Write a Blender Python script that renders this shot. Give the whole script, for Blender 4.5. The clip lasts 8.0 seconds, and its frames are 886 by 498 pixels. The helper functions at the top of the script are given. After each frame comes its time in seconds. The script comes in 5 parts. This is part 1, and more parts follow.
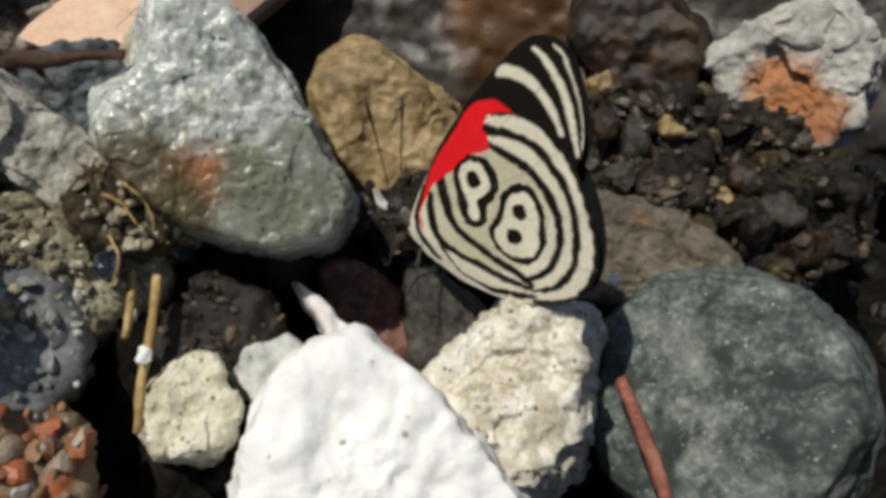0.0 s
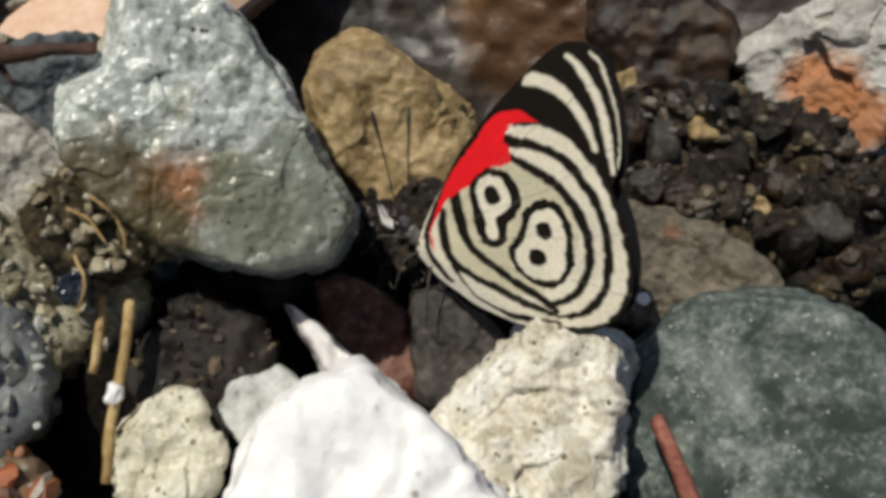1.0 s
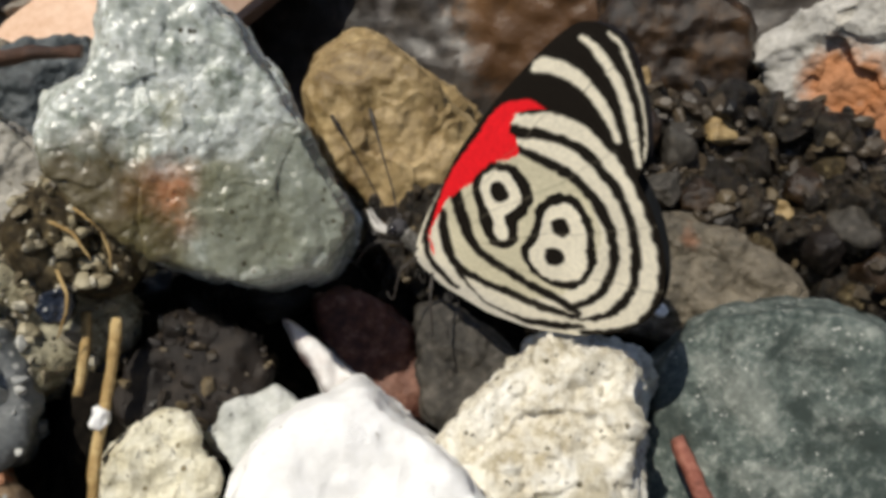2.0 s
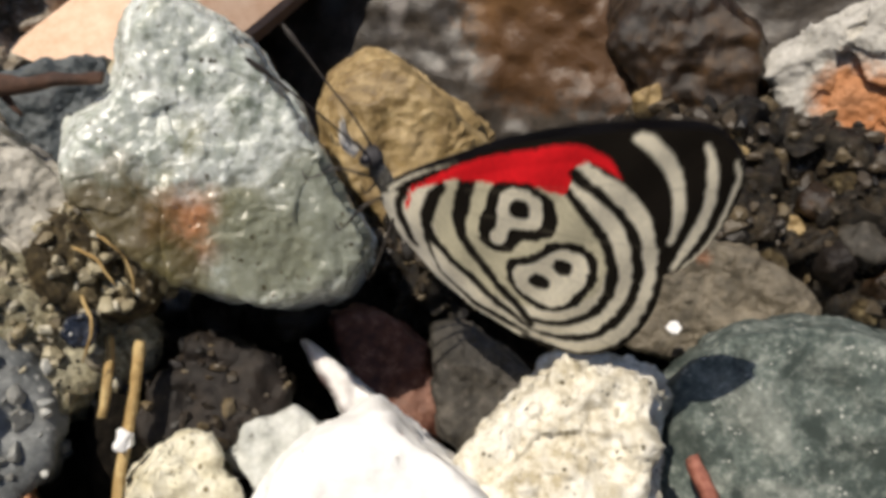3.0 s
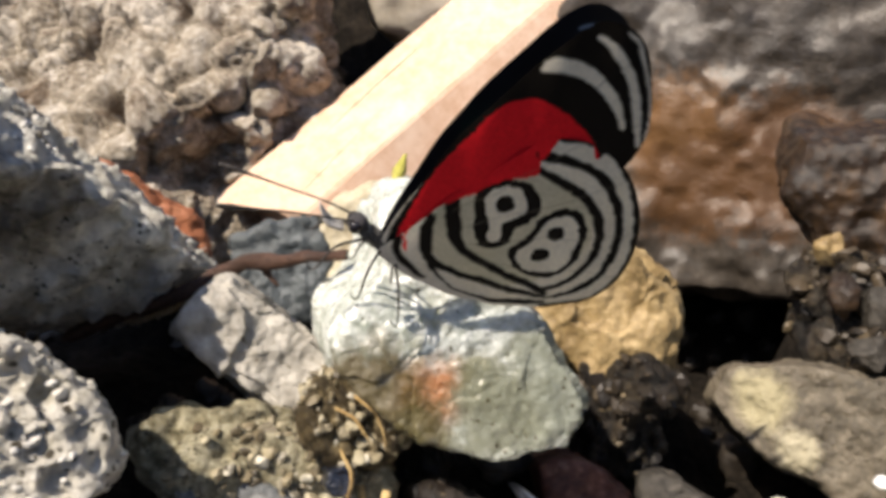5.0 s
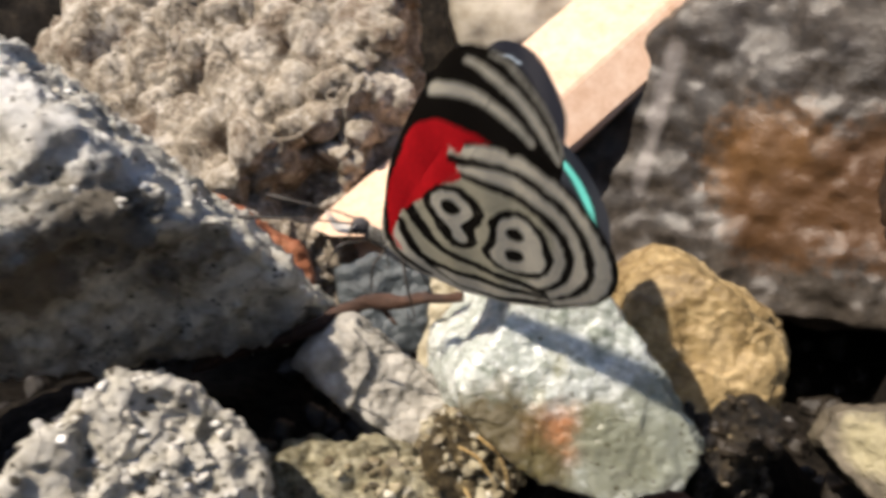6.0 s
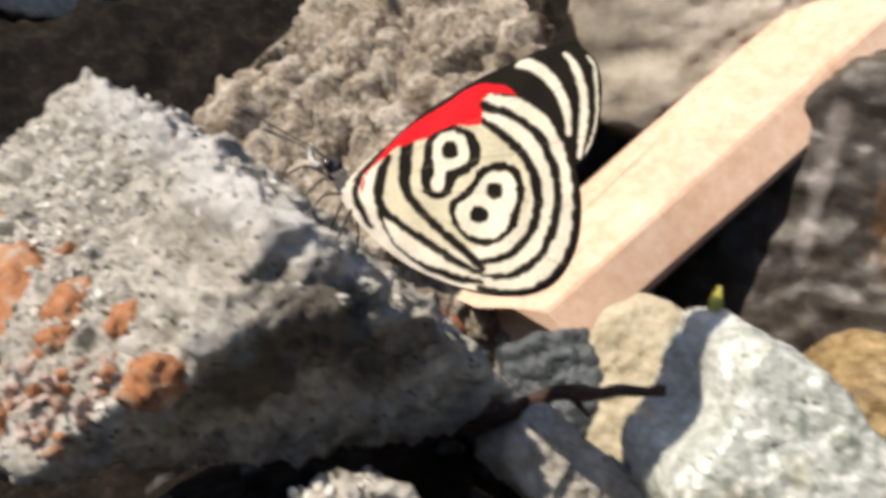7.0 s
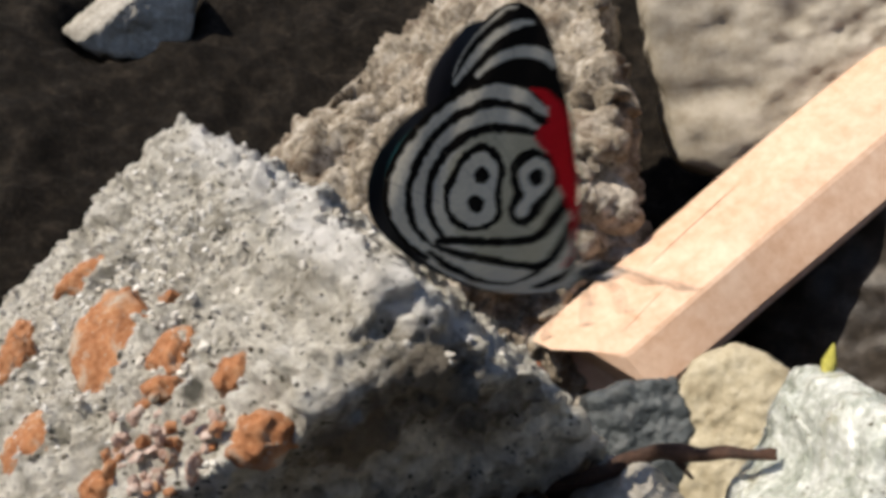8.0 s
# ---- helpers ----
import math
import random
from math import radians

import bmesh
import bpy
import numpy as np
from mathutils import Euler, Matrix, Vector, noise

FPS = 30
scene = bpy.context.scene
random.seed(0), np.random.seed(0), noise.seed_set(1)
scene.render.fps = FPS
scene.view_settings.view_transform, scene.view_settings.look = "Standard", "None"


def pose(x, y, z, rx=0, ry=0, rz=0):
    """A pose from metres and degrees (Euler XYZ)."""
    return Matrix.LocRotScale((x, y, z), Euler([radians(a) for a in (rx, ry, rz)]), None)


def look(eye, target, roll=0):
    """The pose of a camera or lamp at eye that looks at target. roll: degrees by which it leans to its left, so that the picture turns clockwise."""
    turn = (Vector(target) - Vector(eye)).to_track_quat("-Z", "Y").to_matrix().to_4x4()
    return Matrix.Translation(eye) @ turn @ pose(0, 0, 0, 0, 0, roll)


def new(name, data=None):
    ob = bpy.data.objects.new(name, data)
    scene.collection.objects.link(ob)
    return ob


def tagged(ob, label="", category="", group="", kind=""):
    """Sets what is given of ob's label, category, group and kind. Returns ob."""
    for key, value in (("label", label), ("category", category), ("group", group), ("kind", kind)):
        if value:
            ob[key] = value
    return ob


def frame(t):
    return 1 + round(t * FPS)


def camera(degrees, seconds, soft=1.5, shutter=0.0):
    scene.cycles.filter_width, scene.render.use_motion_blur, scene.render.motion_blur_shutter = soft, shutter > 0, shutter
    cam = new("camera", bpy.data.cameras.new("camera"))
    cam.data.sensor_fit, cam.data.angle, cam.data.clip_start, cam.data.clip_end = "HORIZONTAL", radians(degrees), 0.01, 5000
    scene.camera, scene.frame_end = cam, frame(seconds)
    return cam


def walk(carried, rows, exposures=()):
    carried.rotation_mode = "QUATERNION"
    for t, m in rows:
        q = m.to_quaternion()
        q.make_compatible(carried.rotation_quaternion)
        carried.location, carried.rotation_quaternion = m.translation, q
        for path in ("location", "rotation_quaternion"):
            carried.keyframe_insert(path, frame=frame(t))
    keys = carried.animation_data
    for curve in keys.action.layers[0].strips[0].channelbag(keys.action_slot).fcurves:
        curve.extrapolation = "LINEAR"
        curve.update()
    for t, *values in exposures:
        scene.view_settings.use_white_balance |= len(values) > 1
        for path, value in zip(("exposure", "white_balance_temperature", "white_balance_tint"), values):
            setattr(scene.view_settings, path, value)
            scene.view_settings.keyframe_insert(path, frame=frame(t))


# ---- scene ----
CM = 0.01
cam = camera(59.7, 8.0, soft=4.0, shutter=0.5)
# seconds, eye, target (centimetres), roll
PATH = [
    (0, (-0.00, 0.00, 6.00), (-0.00, 6.47, 1.30), -0.0),
    (0.5, (-0.10, 0.30, 5.88), (-0.10, 6.71, 1.09), -0.2),
    (1, (-0.10, 0.67, 5.72), (-0.08, 7.12, 0.99), 0.2),
    (1.5, (-0.08, 0.93, 5.58), (-0.09, 7.39, 0.86), -0.1),
    (3, (-0.13, 0.97, 5.73), (-0.28, 7.46, 1.04), -1.4),
    (3.5, (-0.36, 0.86, 5.89), (-0.58, 7.43, 1.33), -1.9),
    (4, (-0.37, 0.86, 6.04), (-1.06, 7.61, 1.80), -4.2),
    (4.2, (-0.35, 1.08, 6.03), (-1.27, 7.86, 1.89), -6.0),
    (4.5, (-0.62, 0.82, 6.35), (-1.71, 7.71, 2.44), -6.6),
    (4.7, (-0.68, 0.71, 6.41), (-1.89, 7.65, 2.62), -6.8),
    (5.8, (-0.85, 0.48, 6.85), (-2.81, 7.37, 3.29), -9.3),
    (6.2, (-1.27, 0.39, 6.94), (-3.45, 7.28, 3.50), -9.7),
    (6.5, (-1.45, 0.44, 6.94), (-3.90, 7.32, 3.67), -11.1),
    (7, (-1.83, 0.51, 7.19), (-4.87, 7.36, 4.40), -12.2),
    (7.5, (-2.34, 0.48, 7.46), (-5.76, 7.27, 4.96), -12.5),
    (8, (-2.16, 0.53, 7.39), (-5.72, 7.29, 5.01), -12.8),
]
walk(cam, [(t, look(Vector(eye) * CM, Vector(target) * CM, roll)) for t, eye, target, roll in PATH],
     exposures=[(0.0, -0.33, 6350, 9), (1.5, -0.2, 6350, 9), (3.0, 0.1, 6650, 12), (3.5, 0.3, 6700, 12), (4.5, 0.7, 6800, 15), (6.0, 0.62, 6800, 15), (7.0, 0.43, 6800, 15), (7.5, 0.25, 6750, 13), (8.0, 0.2, 6750, 13)])

# ---- light ----
SUN_AZ, SUN_EL = -131.0, 66.0      # compass degrees of the sun's place (0: +y, clockwise) and its height
world = bpy.data.worlds.new("sky")
scene.world = world
world.use_nodes = True
wn = world.node_tree.nodes
sky = wn.new("ShaderNodeTexSky")
sky.sky_type, sky.sun_disc = "NISHITA", False
sky.sun_elevation, sky.sun_rotation = radians(SUN_EL), radians(SUN_AZ)
world.node_tree.links.new(sky.outputs[0], wn["Background"].inputs[0])
wn["Background"].inputs[1].default_value = 0.092
sun = new("sun", bpy.data.lights.new("sun", "SUN"))
sun.data.energy, sun.data.angle, sun.data.color = 4.7, radians(0.6), (1.0, 0.93, 0.80)
sun_from = Vector((math.sin(radians(SUN_AZ)) * math.cos(radians(SUN_EL)), math.cos(radians(SUN_AZ)) * math.cos(radians(SUN_EL)), math.sin(radians(SUN_EL))))
sun.matrix_world = look(sun_from, (0, 0, 0))


# ---- materials ----
def ramp(nt, source, stops):
    r = nt.nodes.new("ShaderNodeValToRGB")
    while len(r.color_ramp.elements) < len(stops):
        r.color_ramp.elements.new(0.5)
    for e, (at, colour) in zip(r.color_ramp.elements, stops):
        e.position = at
        e.color = (*colour, 1) if isinstance(colour, tuple) else (colour, colour, colour, 1)
    nt.links.new(source, r.inputs[0])
    return r.outputs[0]


def noise_tex(nt, coord, scale, detail=6.0, rough=0.6, warp=0.0):
    t = nt.nodes.new("ShaderNodeTexNoise")
    t.inputs["Scale"].default_value, t.inputs["Detail"].default_value = scale, detail
    t.inputs["Roughness"].default_value, t.inputs["Distortion"].default_value = rough, warp
    nt.links.new(coord, t.inputs["Vector"])
    return t.outputs["Fac"]


def mix(nt, fac, a, b, kind="MIX"):
    m = nt.nodes.new("ShaderNodeMix")
    m.data_type, m.blend_type = "RGBA", kind
    for value, k in ((fac, 0), (a, 6), (b, 7)):
        if isinstance(value, tuple):
            m.inputs[k].default_value = (*value, 1)
        elif isinstance(value, (int, float)):
            m.inputs[k].default_value = value
        else:
            nt.links.new(value, m.inputs[k])
    return m.outputs[2]


def mineral(name, dark, mid, light, size=1.0, speck=None, speck_cover=0.3, stain=None, stain_cover=0.3, rough=0.75, bump=0.5, gloss=0.35, fine=1.0, spots=(), streaks=(), spread=0.15, glow=0.0, coarse=0.0):
    """Stone: three tones mottled at size (cm), specks of grit and painted pit shade, an iron or mud stain in patches,
    fine relief.
    """
    m = bpy.data.materials.new(name)
    m.use_nodes = True
    nt = m.node_tree
    bsdf = nt.nodes["Principled BSDF"]
    coord = nt.nodes.new("ShaderNodeTexCoord").outputs["Object"]
    k = 100.0 / size
    broad = noise_tex(nt, coord, 1.1 * k, 5, 0.62, 0.4)
    grain = noise_tex(nt, coord, 7 * k * fine, 6, 0.7)
    col = ramp(nt, broad, [(0.5 - spread, dark), (0.5, mid), (0.5 + spread, light)])
    col = mix(nt, 0.55, col, ramp(nt, grain, [(0.51 - spread, dark), (0.52, mid), (0.53 + spread, light)]), "MIX")
    if stain:
        patch = ramp(nt, noise_tex(nt, coord, 0.9 * k, 7, 0.68, 0.8), [(0.62 - stain_cover * 0.5, 0.0), (0.74 - stain_cover * 0.5, 1.0)])
        col = mix(nt, patch, col, mix(nt, grain, tuple(0.6 * c for c in stain), stain))
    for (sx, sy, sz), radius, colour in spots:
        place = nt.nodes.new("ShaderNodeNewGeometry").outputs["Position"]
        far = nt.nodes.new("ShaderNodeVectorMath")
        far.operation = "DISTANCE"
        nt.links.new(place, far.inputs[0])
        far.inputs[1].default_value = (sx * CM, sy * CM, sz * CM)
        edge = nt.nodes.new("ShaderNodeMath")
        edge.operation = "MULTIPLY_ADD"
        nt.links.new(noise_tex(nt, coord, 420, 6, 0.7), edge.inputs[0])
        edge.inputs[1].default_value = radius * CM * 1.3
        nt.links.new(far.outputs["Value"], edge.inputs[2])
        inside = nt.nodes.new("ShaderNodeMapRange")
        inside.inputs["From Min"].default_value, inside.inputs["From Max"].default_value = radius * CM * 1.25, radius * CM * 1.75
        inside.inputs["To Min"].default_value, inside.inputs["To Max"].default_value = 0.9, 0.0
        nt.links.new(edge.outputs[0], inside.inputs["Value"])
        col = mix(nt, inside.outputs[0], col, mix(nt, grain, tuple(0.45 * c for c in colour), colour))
    for a, b, radius, colour in streaks:
        a, b = Vector(a) * CM, Vector(b) * CM
        gap = nt.nodes.new("ShaderNodeVectorMath")
        gap.operation = "SUBTRACT"
        nt.links.new(nt.nodes.new("ShaderNodeNewGeometry").outputs["Position"], gap.inputs[0])
        gap.inputs[1].default_value = a
        along = nt.nodes.new("ShaderNodeVectorMath")
        along.operation = "DOT_PRODUCT"
        nt.links.new(gap.outputs[0], along.inputs[0])
        along.inputs[1].default_value = (b - a) / (b - a).length_squared
        held = nt.nodes.new("ShaderNodeClamp")
        nt.links.new(along.outputs["Value"], held.inputs[0])
        foot = nt.nodes.new("ShaderNodeVectorMath")
        foot.operation = "SCALE"
        foot.inputs[0].default_value = b - a
        nt.links.new(held.outputs[0], foot.inputs["Scale"])
        off = nt.nodes.new("ShaderNodeVectorMath")
        off.operation = "DISTANCE"
        nt.links.new(gap.outputs[0], off.inputs[0])
        nt.links.new(foot.outputs[0], off.inputs[1])
        edge = nt.nodes.new("ShaderNodeMath")
        edge.operation = "MULTIPLY_ADD"
        nt.links.new(noise_tex(nt, coord, 300, 5, 0.7), edge.inputs[0])
        edge.inputs[1].default_value = radius * CM * 1.2
        nt.links.new(off.outputs["Value"], edge.inputs[2])
        inside = nt.nodes.new("ShaderNodeMapRange")
        inside.inputs["From Min"].default_value, inside.inputs["From Max"].default_value = radius * CM * 1.0, radius * CM * 1.7
        inside.inputs["To Min"].default_value, inside.inputs["To Max"].default_value = 0.8, 0.0
        nt.links.new(edge.outputs[0], inside.inputs["Value"])
        col = mix(nt, inside.outputs[0], col, colour)
    if speck:
        vor = nt.nodes.new("ShaderNodeTexVoronoi")
        vor.inputs["Scale"].default_value = 9 * k * fine
        nt.links.new(coord, vor.inputs["Vector"])
        spots = ramp(nt, vor.outputs["Distance"], [(0.18 + 0.2 * speck_cover, 1.0), (0.30 + 0.25 * speck_cover, 0.0)])
        gate = ramp(nt, noise_tex(nt, coord, 4 * k * fine, 3), [(0.56 - 0.2 * speck_cover, 0.0), (0.62 - 0.2 * speck_cover, 1.0)])
        col = mix(nt, mix(nt, 1.0, spots, gate, "MULTIPLY"), col, speck)
    nt.links.new(col, bsdf.inputs["Base Color"])
    rr = ramp(nt, noise_tex(nt, coord, 3 * k, 4), [(0.3, max(rough - 0.22, 0.08)), (0.7, min(rough + 0.12, 1.0))])
    nt.links.new(rr, bsdf.inputs["Roughness"])
    bsdf.inputs["Specular IOR Level"].default_value = gloss
    b = nt.nodes.new("ShaderNodeBump")
    b.inputs["Strength"].default_value, b.inputs["Distance"].default_value = bump, 0.00035
    nt.links.new(noise_tex(nt, coord, 16 * k * fine, 8, 0.7), b.inputs["Height"])
    if coarse:
        rough_break = nt.nodes.new("ShaderNodeBump")
        rough_break.inputs["Strength"].default_value, rough_break.inputs["Distance"].default_value = 1.0, 0.0015 * coarse
        nt.links.new(noise_tex(nt, coord, 4 * k, 5, 0.65, 0.5), rough_break.inputs["Height"])
        nt.links.new(rough_break.outputs[0], b.inputs["Normal"])
    nt.links.new(b.outputs[0], bsdf.inputs["Normal"])
    if glow:
        bsdf.inputs["Subsurface Weight"].default_value, bsdf.inputs["Subsurface Scale"].default_value = glow, 0.0015
        bsdf.inputs["Subsurface Radius"].default_value = (1.0, 1.0, 0.9)
    return m


quartz = mineral("quartz", (0.22, 0.25, 0.20), (0.47, 0.50, 0.46), (0.80, 0.82, 0.79), 0.55, (0.07, 0.06, 0.03), 0.10, (0.36, 0.36, 0.24), 0.12, rough=0.34, bump=0.12, gloss=0.6, glow=0.5, spread=0.12,
                 spots=[((-1.74, 4.73, 3.16), 0.30, (0.55, 0.22, 0.07)), ((-2.13, 4.62, 3.17), 0.5, (0.16, 0.12, 0.05)), ((-1.81, 4.59, 2.96), 0.26, (0.14, 0.12, 0.05)), ((-1.4, 4.85, 3.18), 0.22, (0.26, 0.24, 0.11)), ((-0.93, 4.93, 3.05), 0.55, (0.30, 0.32, 0.25)), ((-1.32, 4.75, 2.97), 0.4, (0.27, 0.28, 0.20))])
tan = mineral("tan_rock", (0.14, 0.09, 0.035), (0.30, 0.21, 0.09), (0.54, 0.41, 0.22), 1.0, rough=0.55, gloss=0.5, spread=0.12)
white = mineral("white_rock", (0.74, 0.73, 0.70), (0.87, 0.86, 0.84), (0.93, 0.92, 0.91), 1.0, (0.35, 0.33, 0.29), 0.0, rough=0.85)
shard = mineral("shard_rock", (0.55, 0.50, 0.47), (0.78, 0.76, 0.74), (0.86, 0.85, 0.84), 1.0, rough=0.75, streaks=[((-1.26, 4.87, 2.09), (-1.09, 4.68, 1.92), 0.09, (0.05, 0.018, 0.016)), ((-1.09, 4.68, 1.92), (-0.89, 4.47, 1.73), 0.08, (0.05, 0.018, 0.016))])
speckled = mineral("speckled_rock", (0.44, 0.38, 0.26), (0.84, 0.80, 0.69), (0.92, 0.91, 0.86), 0.6, (0.12, 0.10, 0.06), 0.14, (0.60, 0.54, 0.40), 0.25, rough=0.7, bump=0.7, coarse=0.2, spread=0.12)
green = mineral("green_rock", (0.035, 0.05, 0.045), (0.12, 0.145, 0.13), (0.36, 0.38, 0.34), 0.55, (0.42, 0.43, 0.39), 0.05, (0.04, 0.055, 0.048), 0.25, rough=0.55, bump=0.7, spread=0.11, fine=1.2)
greybrown = mineral("grey_brown_rock", (0.045, 0.038, 0.026), (0.12, 0.10, 0.07), (0.26, 0.22, 0.16), 0.7, rough=0.55, coarse=0.5, gloss=0.5, spots=[((0.83, 6.38, 1.8), 0.3, (0.50, 0.44, 0.26)), ((1.06, 6.03, 1.52), 0.2, (0.56, 0.50, 0.34)), ((1.9, 6.2, 1.85), 0.16, (0.42, 0.17, 0.08))])
darkgrey = mineral("dark_grey_rock", (0.015, 0.0135, 0.0105), (0.045, 0.0398, 0.0323), (0.128, 0.112, 0.0938), 0.5, rough=0.6)
redbrown = mineral("red_brown_rock", (0.03, 0.010, 0.006), (0.11, 0.04, 0.025), (0.34, 0.19, 0.14), 0.8, rough=0.55)
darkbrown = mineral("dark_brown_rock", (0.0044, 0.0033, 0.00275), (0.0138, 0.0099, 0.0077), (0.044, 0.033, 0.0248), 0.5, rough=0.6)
mud = mineral("mud", (0.02, 0.014, 0.006), (0.085, 0.06, 0.026), (0.32, 0.25, 0.13), 0.35, rough=0.55, bump=0.9, spread=0.12, coarse=0.7)
mossy = mineral("mossy_earth", (0.09, 0.075, 0.035), (0.38, 0.34, 0.22), (0.68, 0.64, 0.48), 0.4, (0.04, 0.03, 0.015), 0.3, rough=0.6, bump=0.9, spread=0.12, coarse=0.7)
bluegrey = mineral("blue_grey_rock", (0.052, 0.0553, 0.0553), (0.13, 0.14, 0.143), (0.312, 0.319, 0.312), 0.6, (0.45, 0.45, 0.42), 0.2, rough=0.6)
cream = mineral("cream_rock", (0.42, 0.37, 0.24), (0.72, 0.68, 0.53), (0.88, 0.85, 0.74), 0.6, (0.22, 0.18, 0.10), 0.15, rough=0.8, coarse=0.4)
palegrey = mineral("pale_grey_rock", (0.32, 0.33, 0.30), (0.52, 0.53, 0.50), (0.70, 0.70, 0.67), 0.7, (0.2, 0.2, 0.18), 0.1, rough=0.75)
orangebrown = mineral("orange_earth", (0.08, 0.05, 0.03), (0.25, 0.17, 0.10), (0.40, 0.32, 0.22), 0.5, (0.35, 0.35, 0.33), 0.2, (0.50, 0.13, 0.04), 0.25, rough=0.7, bump=0.9)
slab = mineral("slab_rock", (0.20, 0.185, 0.155), (0.35, 0.33, 0.29), (0.54, 0.52, 0.47), 0.9, (0.15, 0.13, 0.10), 0.05, rough=0.7, bump=0.3, coarse=0.1)
palepebble = mineral("pale_pebble_rock", (0.30, 0.25, 0.16), (0.46, 0.41, 0.29), (0.62, 0.57, 0.44), 1.2, rough=0.6)
# Dark specks paint the shade inside small pits.
concrete = mineral("concrete", (0.30, 0.275, 0.22), (0.70, 0.67, 0.59), (0.91, 0.90, 0.85), 0.6, (0.08, 0.075, 0.055), 0.24, (0.36, 0.34, 0.28), 0.15, rough=0.9, bump=1.0, coarse=1.3, spread=0.14,
                   # White ridge streak: sunlight on the upper edge, painted into the colour.
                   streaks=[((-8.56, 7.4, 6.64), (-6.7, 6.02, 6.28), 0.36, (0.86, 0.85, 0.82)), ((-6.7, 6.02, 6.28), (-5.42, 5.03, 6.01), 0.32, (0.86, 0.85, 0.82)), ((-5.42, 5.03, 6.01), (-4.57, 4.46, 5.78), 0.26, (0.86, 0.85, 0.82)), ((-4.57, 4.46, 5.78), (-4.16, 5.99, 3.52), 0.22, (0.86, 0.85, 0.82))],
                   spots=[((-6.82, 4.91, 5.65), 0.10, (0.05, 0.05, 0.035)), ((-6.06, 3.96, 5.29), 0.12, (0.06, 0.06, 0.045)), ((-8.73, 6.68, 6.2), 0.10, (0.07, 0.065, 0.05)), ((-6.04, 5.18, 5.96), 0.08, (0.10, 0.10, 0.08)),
                          # Wet soil on the lower front face, with that face's shade painted in.
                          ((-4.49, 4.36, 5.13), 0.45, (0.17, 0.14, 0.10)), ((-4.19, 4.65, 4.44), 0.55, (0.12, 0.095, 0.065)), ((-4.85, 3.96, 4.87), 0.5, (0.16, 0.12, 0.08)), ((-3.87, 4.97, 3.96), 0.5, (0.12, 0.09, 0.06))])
pink_mortar = mineral("pink_mortar", (0.30, 0.13, 0.08), (0.62, 0.44, 0.36), (0.84, 0.80, 0.75), 0.25, rough=0.9, bump=0.8)
# Specks are dark pits, their shade put into the colour.
pitted = mineral("pitted_rock", (0.26, 0.24, 0.18), (0.56, 0.53, 0.46), (0.78, 0.76, 0.70), 0.8, (0.06, 0.05, 0.035), 0.4, rough=0.85, bump=0.9, coarse=0.6)
conglomerate = mineral("conglomerate", (0.12, 0.09, 0.06), (0.36, 0.31, 0.24), (0.66, 0.61, 0.54), 1.1, (0.06, 0.045, 0.03), 0.1, (0.16, 0.11, 0.07), 0.2, rough=0.75, bump=0.8, coarse=1.0, spread=0.12)
boulder = mineral("boulder_rock", (0.0144, 0.0115, 0.00864), (0.0432, 0.0353, 0.0274), (0.108, 0.09, 0.072), 1.3, rough=0.5, gloss=0.5, spots=[((1.0, 13.68, 1.56), 1.18, (0.20, 0.10, 0.036)), ((2.57, 13.0, 1.22), 1.32, (0.14, 0.07, 0.03)), ((1.16, 13.27, 0.69), 1.02, (0.13, 0.065, 0.027))],
                  streaks=[((-0.43, 14.94, 3.44), (-0.83, 14.61, 2.32), 0.22, (0.20, 0.18, 0.165)), ((-0.83, 14.61, 2.32), (-1.19, 14.23, 1.03), 0.19, (0.20, 0.18, 0.165))], fine=0.6)
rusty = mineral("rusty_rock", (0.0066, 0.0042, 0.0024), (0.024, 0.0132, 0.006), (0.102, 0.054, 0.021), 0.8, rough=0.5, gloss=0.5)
orangewhite = mineral("orange_white_rock", (0.22, 0.21, 0.18), (0.44, 0.42, 0.38), (0.62, 0.60, 0.55), 0.8, rough=0.75, spots=[((3.62, 7.72, 2.54), 0.42, (0.56, 0.22, 0.07)), ((3.92, 7.45, 2.29), 0.4, (0.50, 0.19, 0.06))])
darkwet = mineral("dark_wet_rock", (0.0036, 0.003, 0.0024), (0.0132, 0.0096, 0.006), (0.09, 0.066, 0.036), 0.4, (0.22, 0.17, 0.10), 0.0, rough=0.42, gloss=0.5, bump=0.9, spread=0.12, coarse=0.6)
beige = mineral("beige_rock", (0.28, 0.24, 0.18), (0.42, 0.38, 0.31), (0.55, 0.51, 0.44), 3.0, rough=0.7)
brickred = mineral("brick_red_rock", (0.16, 0.05, 0.02), (0.32, 0.11, 0.05), (0.45, 0.22, 0.12), 0.7, rough=0.7)
slate = mineral("slate_rock", (0.025, 0.03, 0.034), (0.065, 0.077, 0.083), (0.15, 0.17, 0.18), 0.8, rough=0.45)
wet_mud = mineral("wet_mud", (0.004, 0.0035, 0.003), (0.011, 0.009, 0.007), (0.042, 0.033, 0.024), 0.6, rough=0.9, gloss=0.08, bump=1.0)
wood = mineral("stripped_wood", (0.54, 0.33, 0.21), (0.67, 0.46, 0.33), (0.76, 0.58, 0.45), 1.6, rough=0.6, bump=0.2)

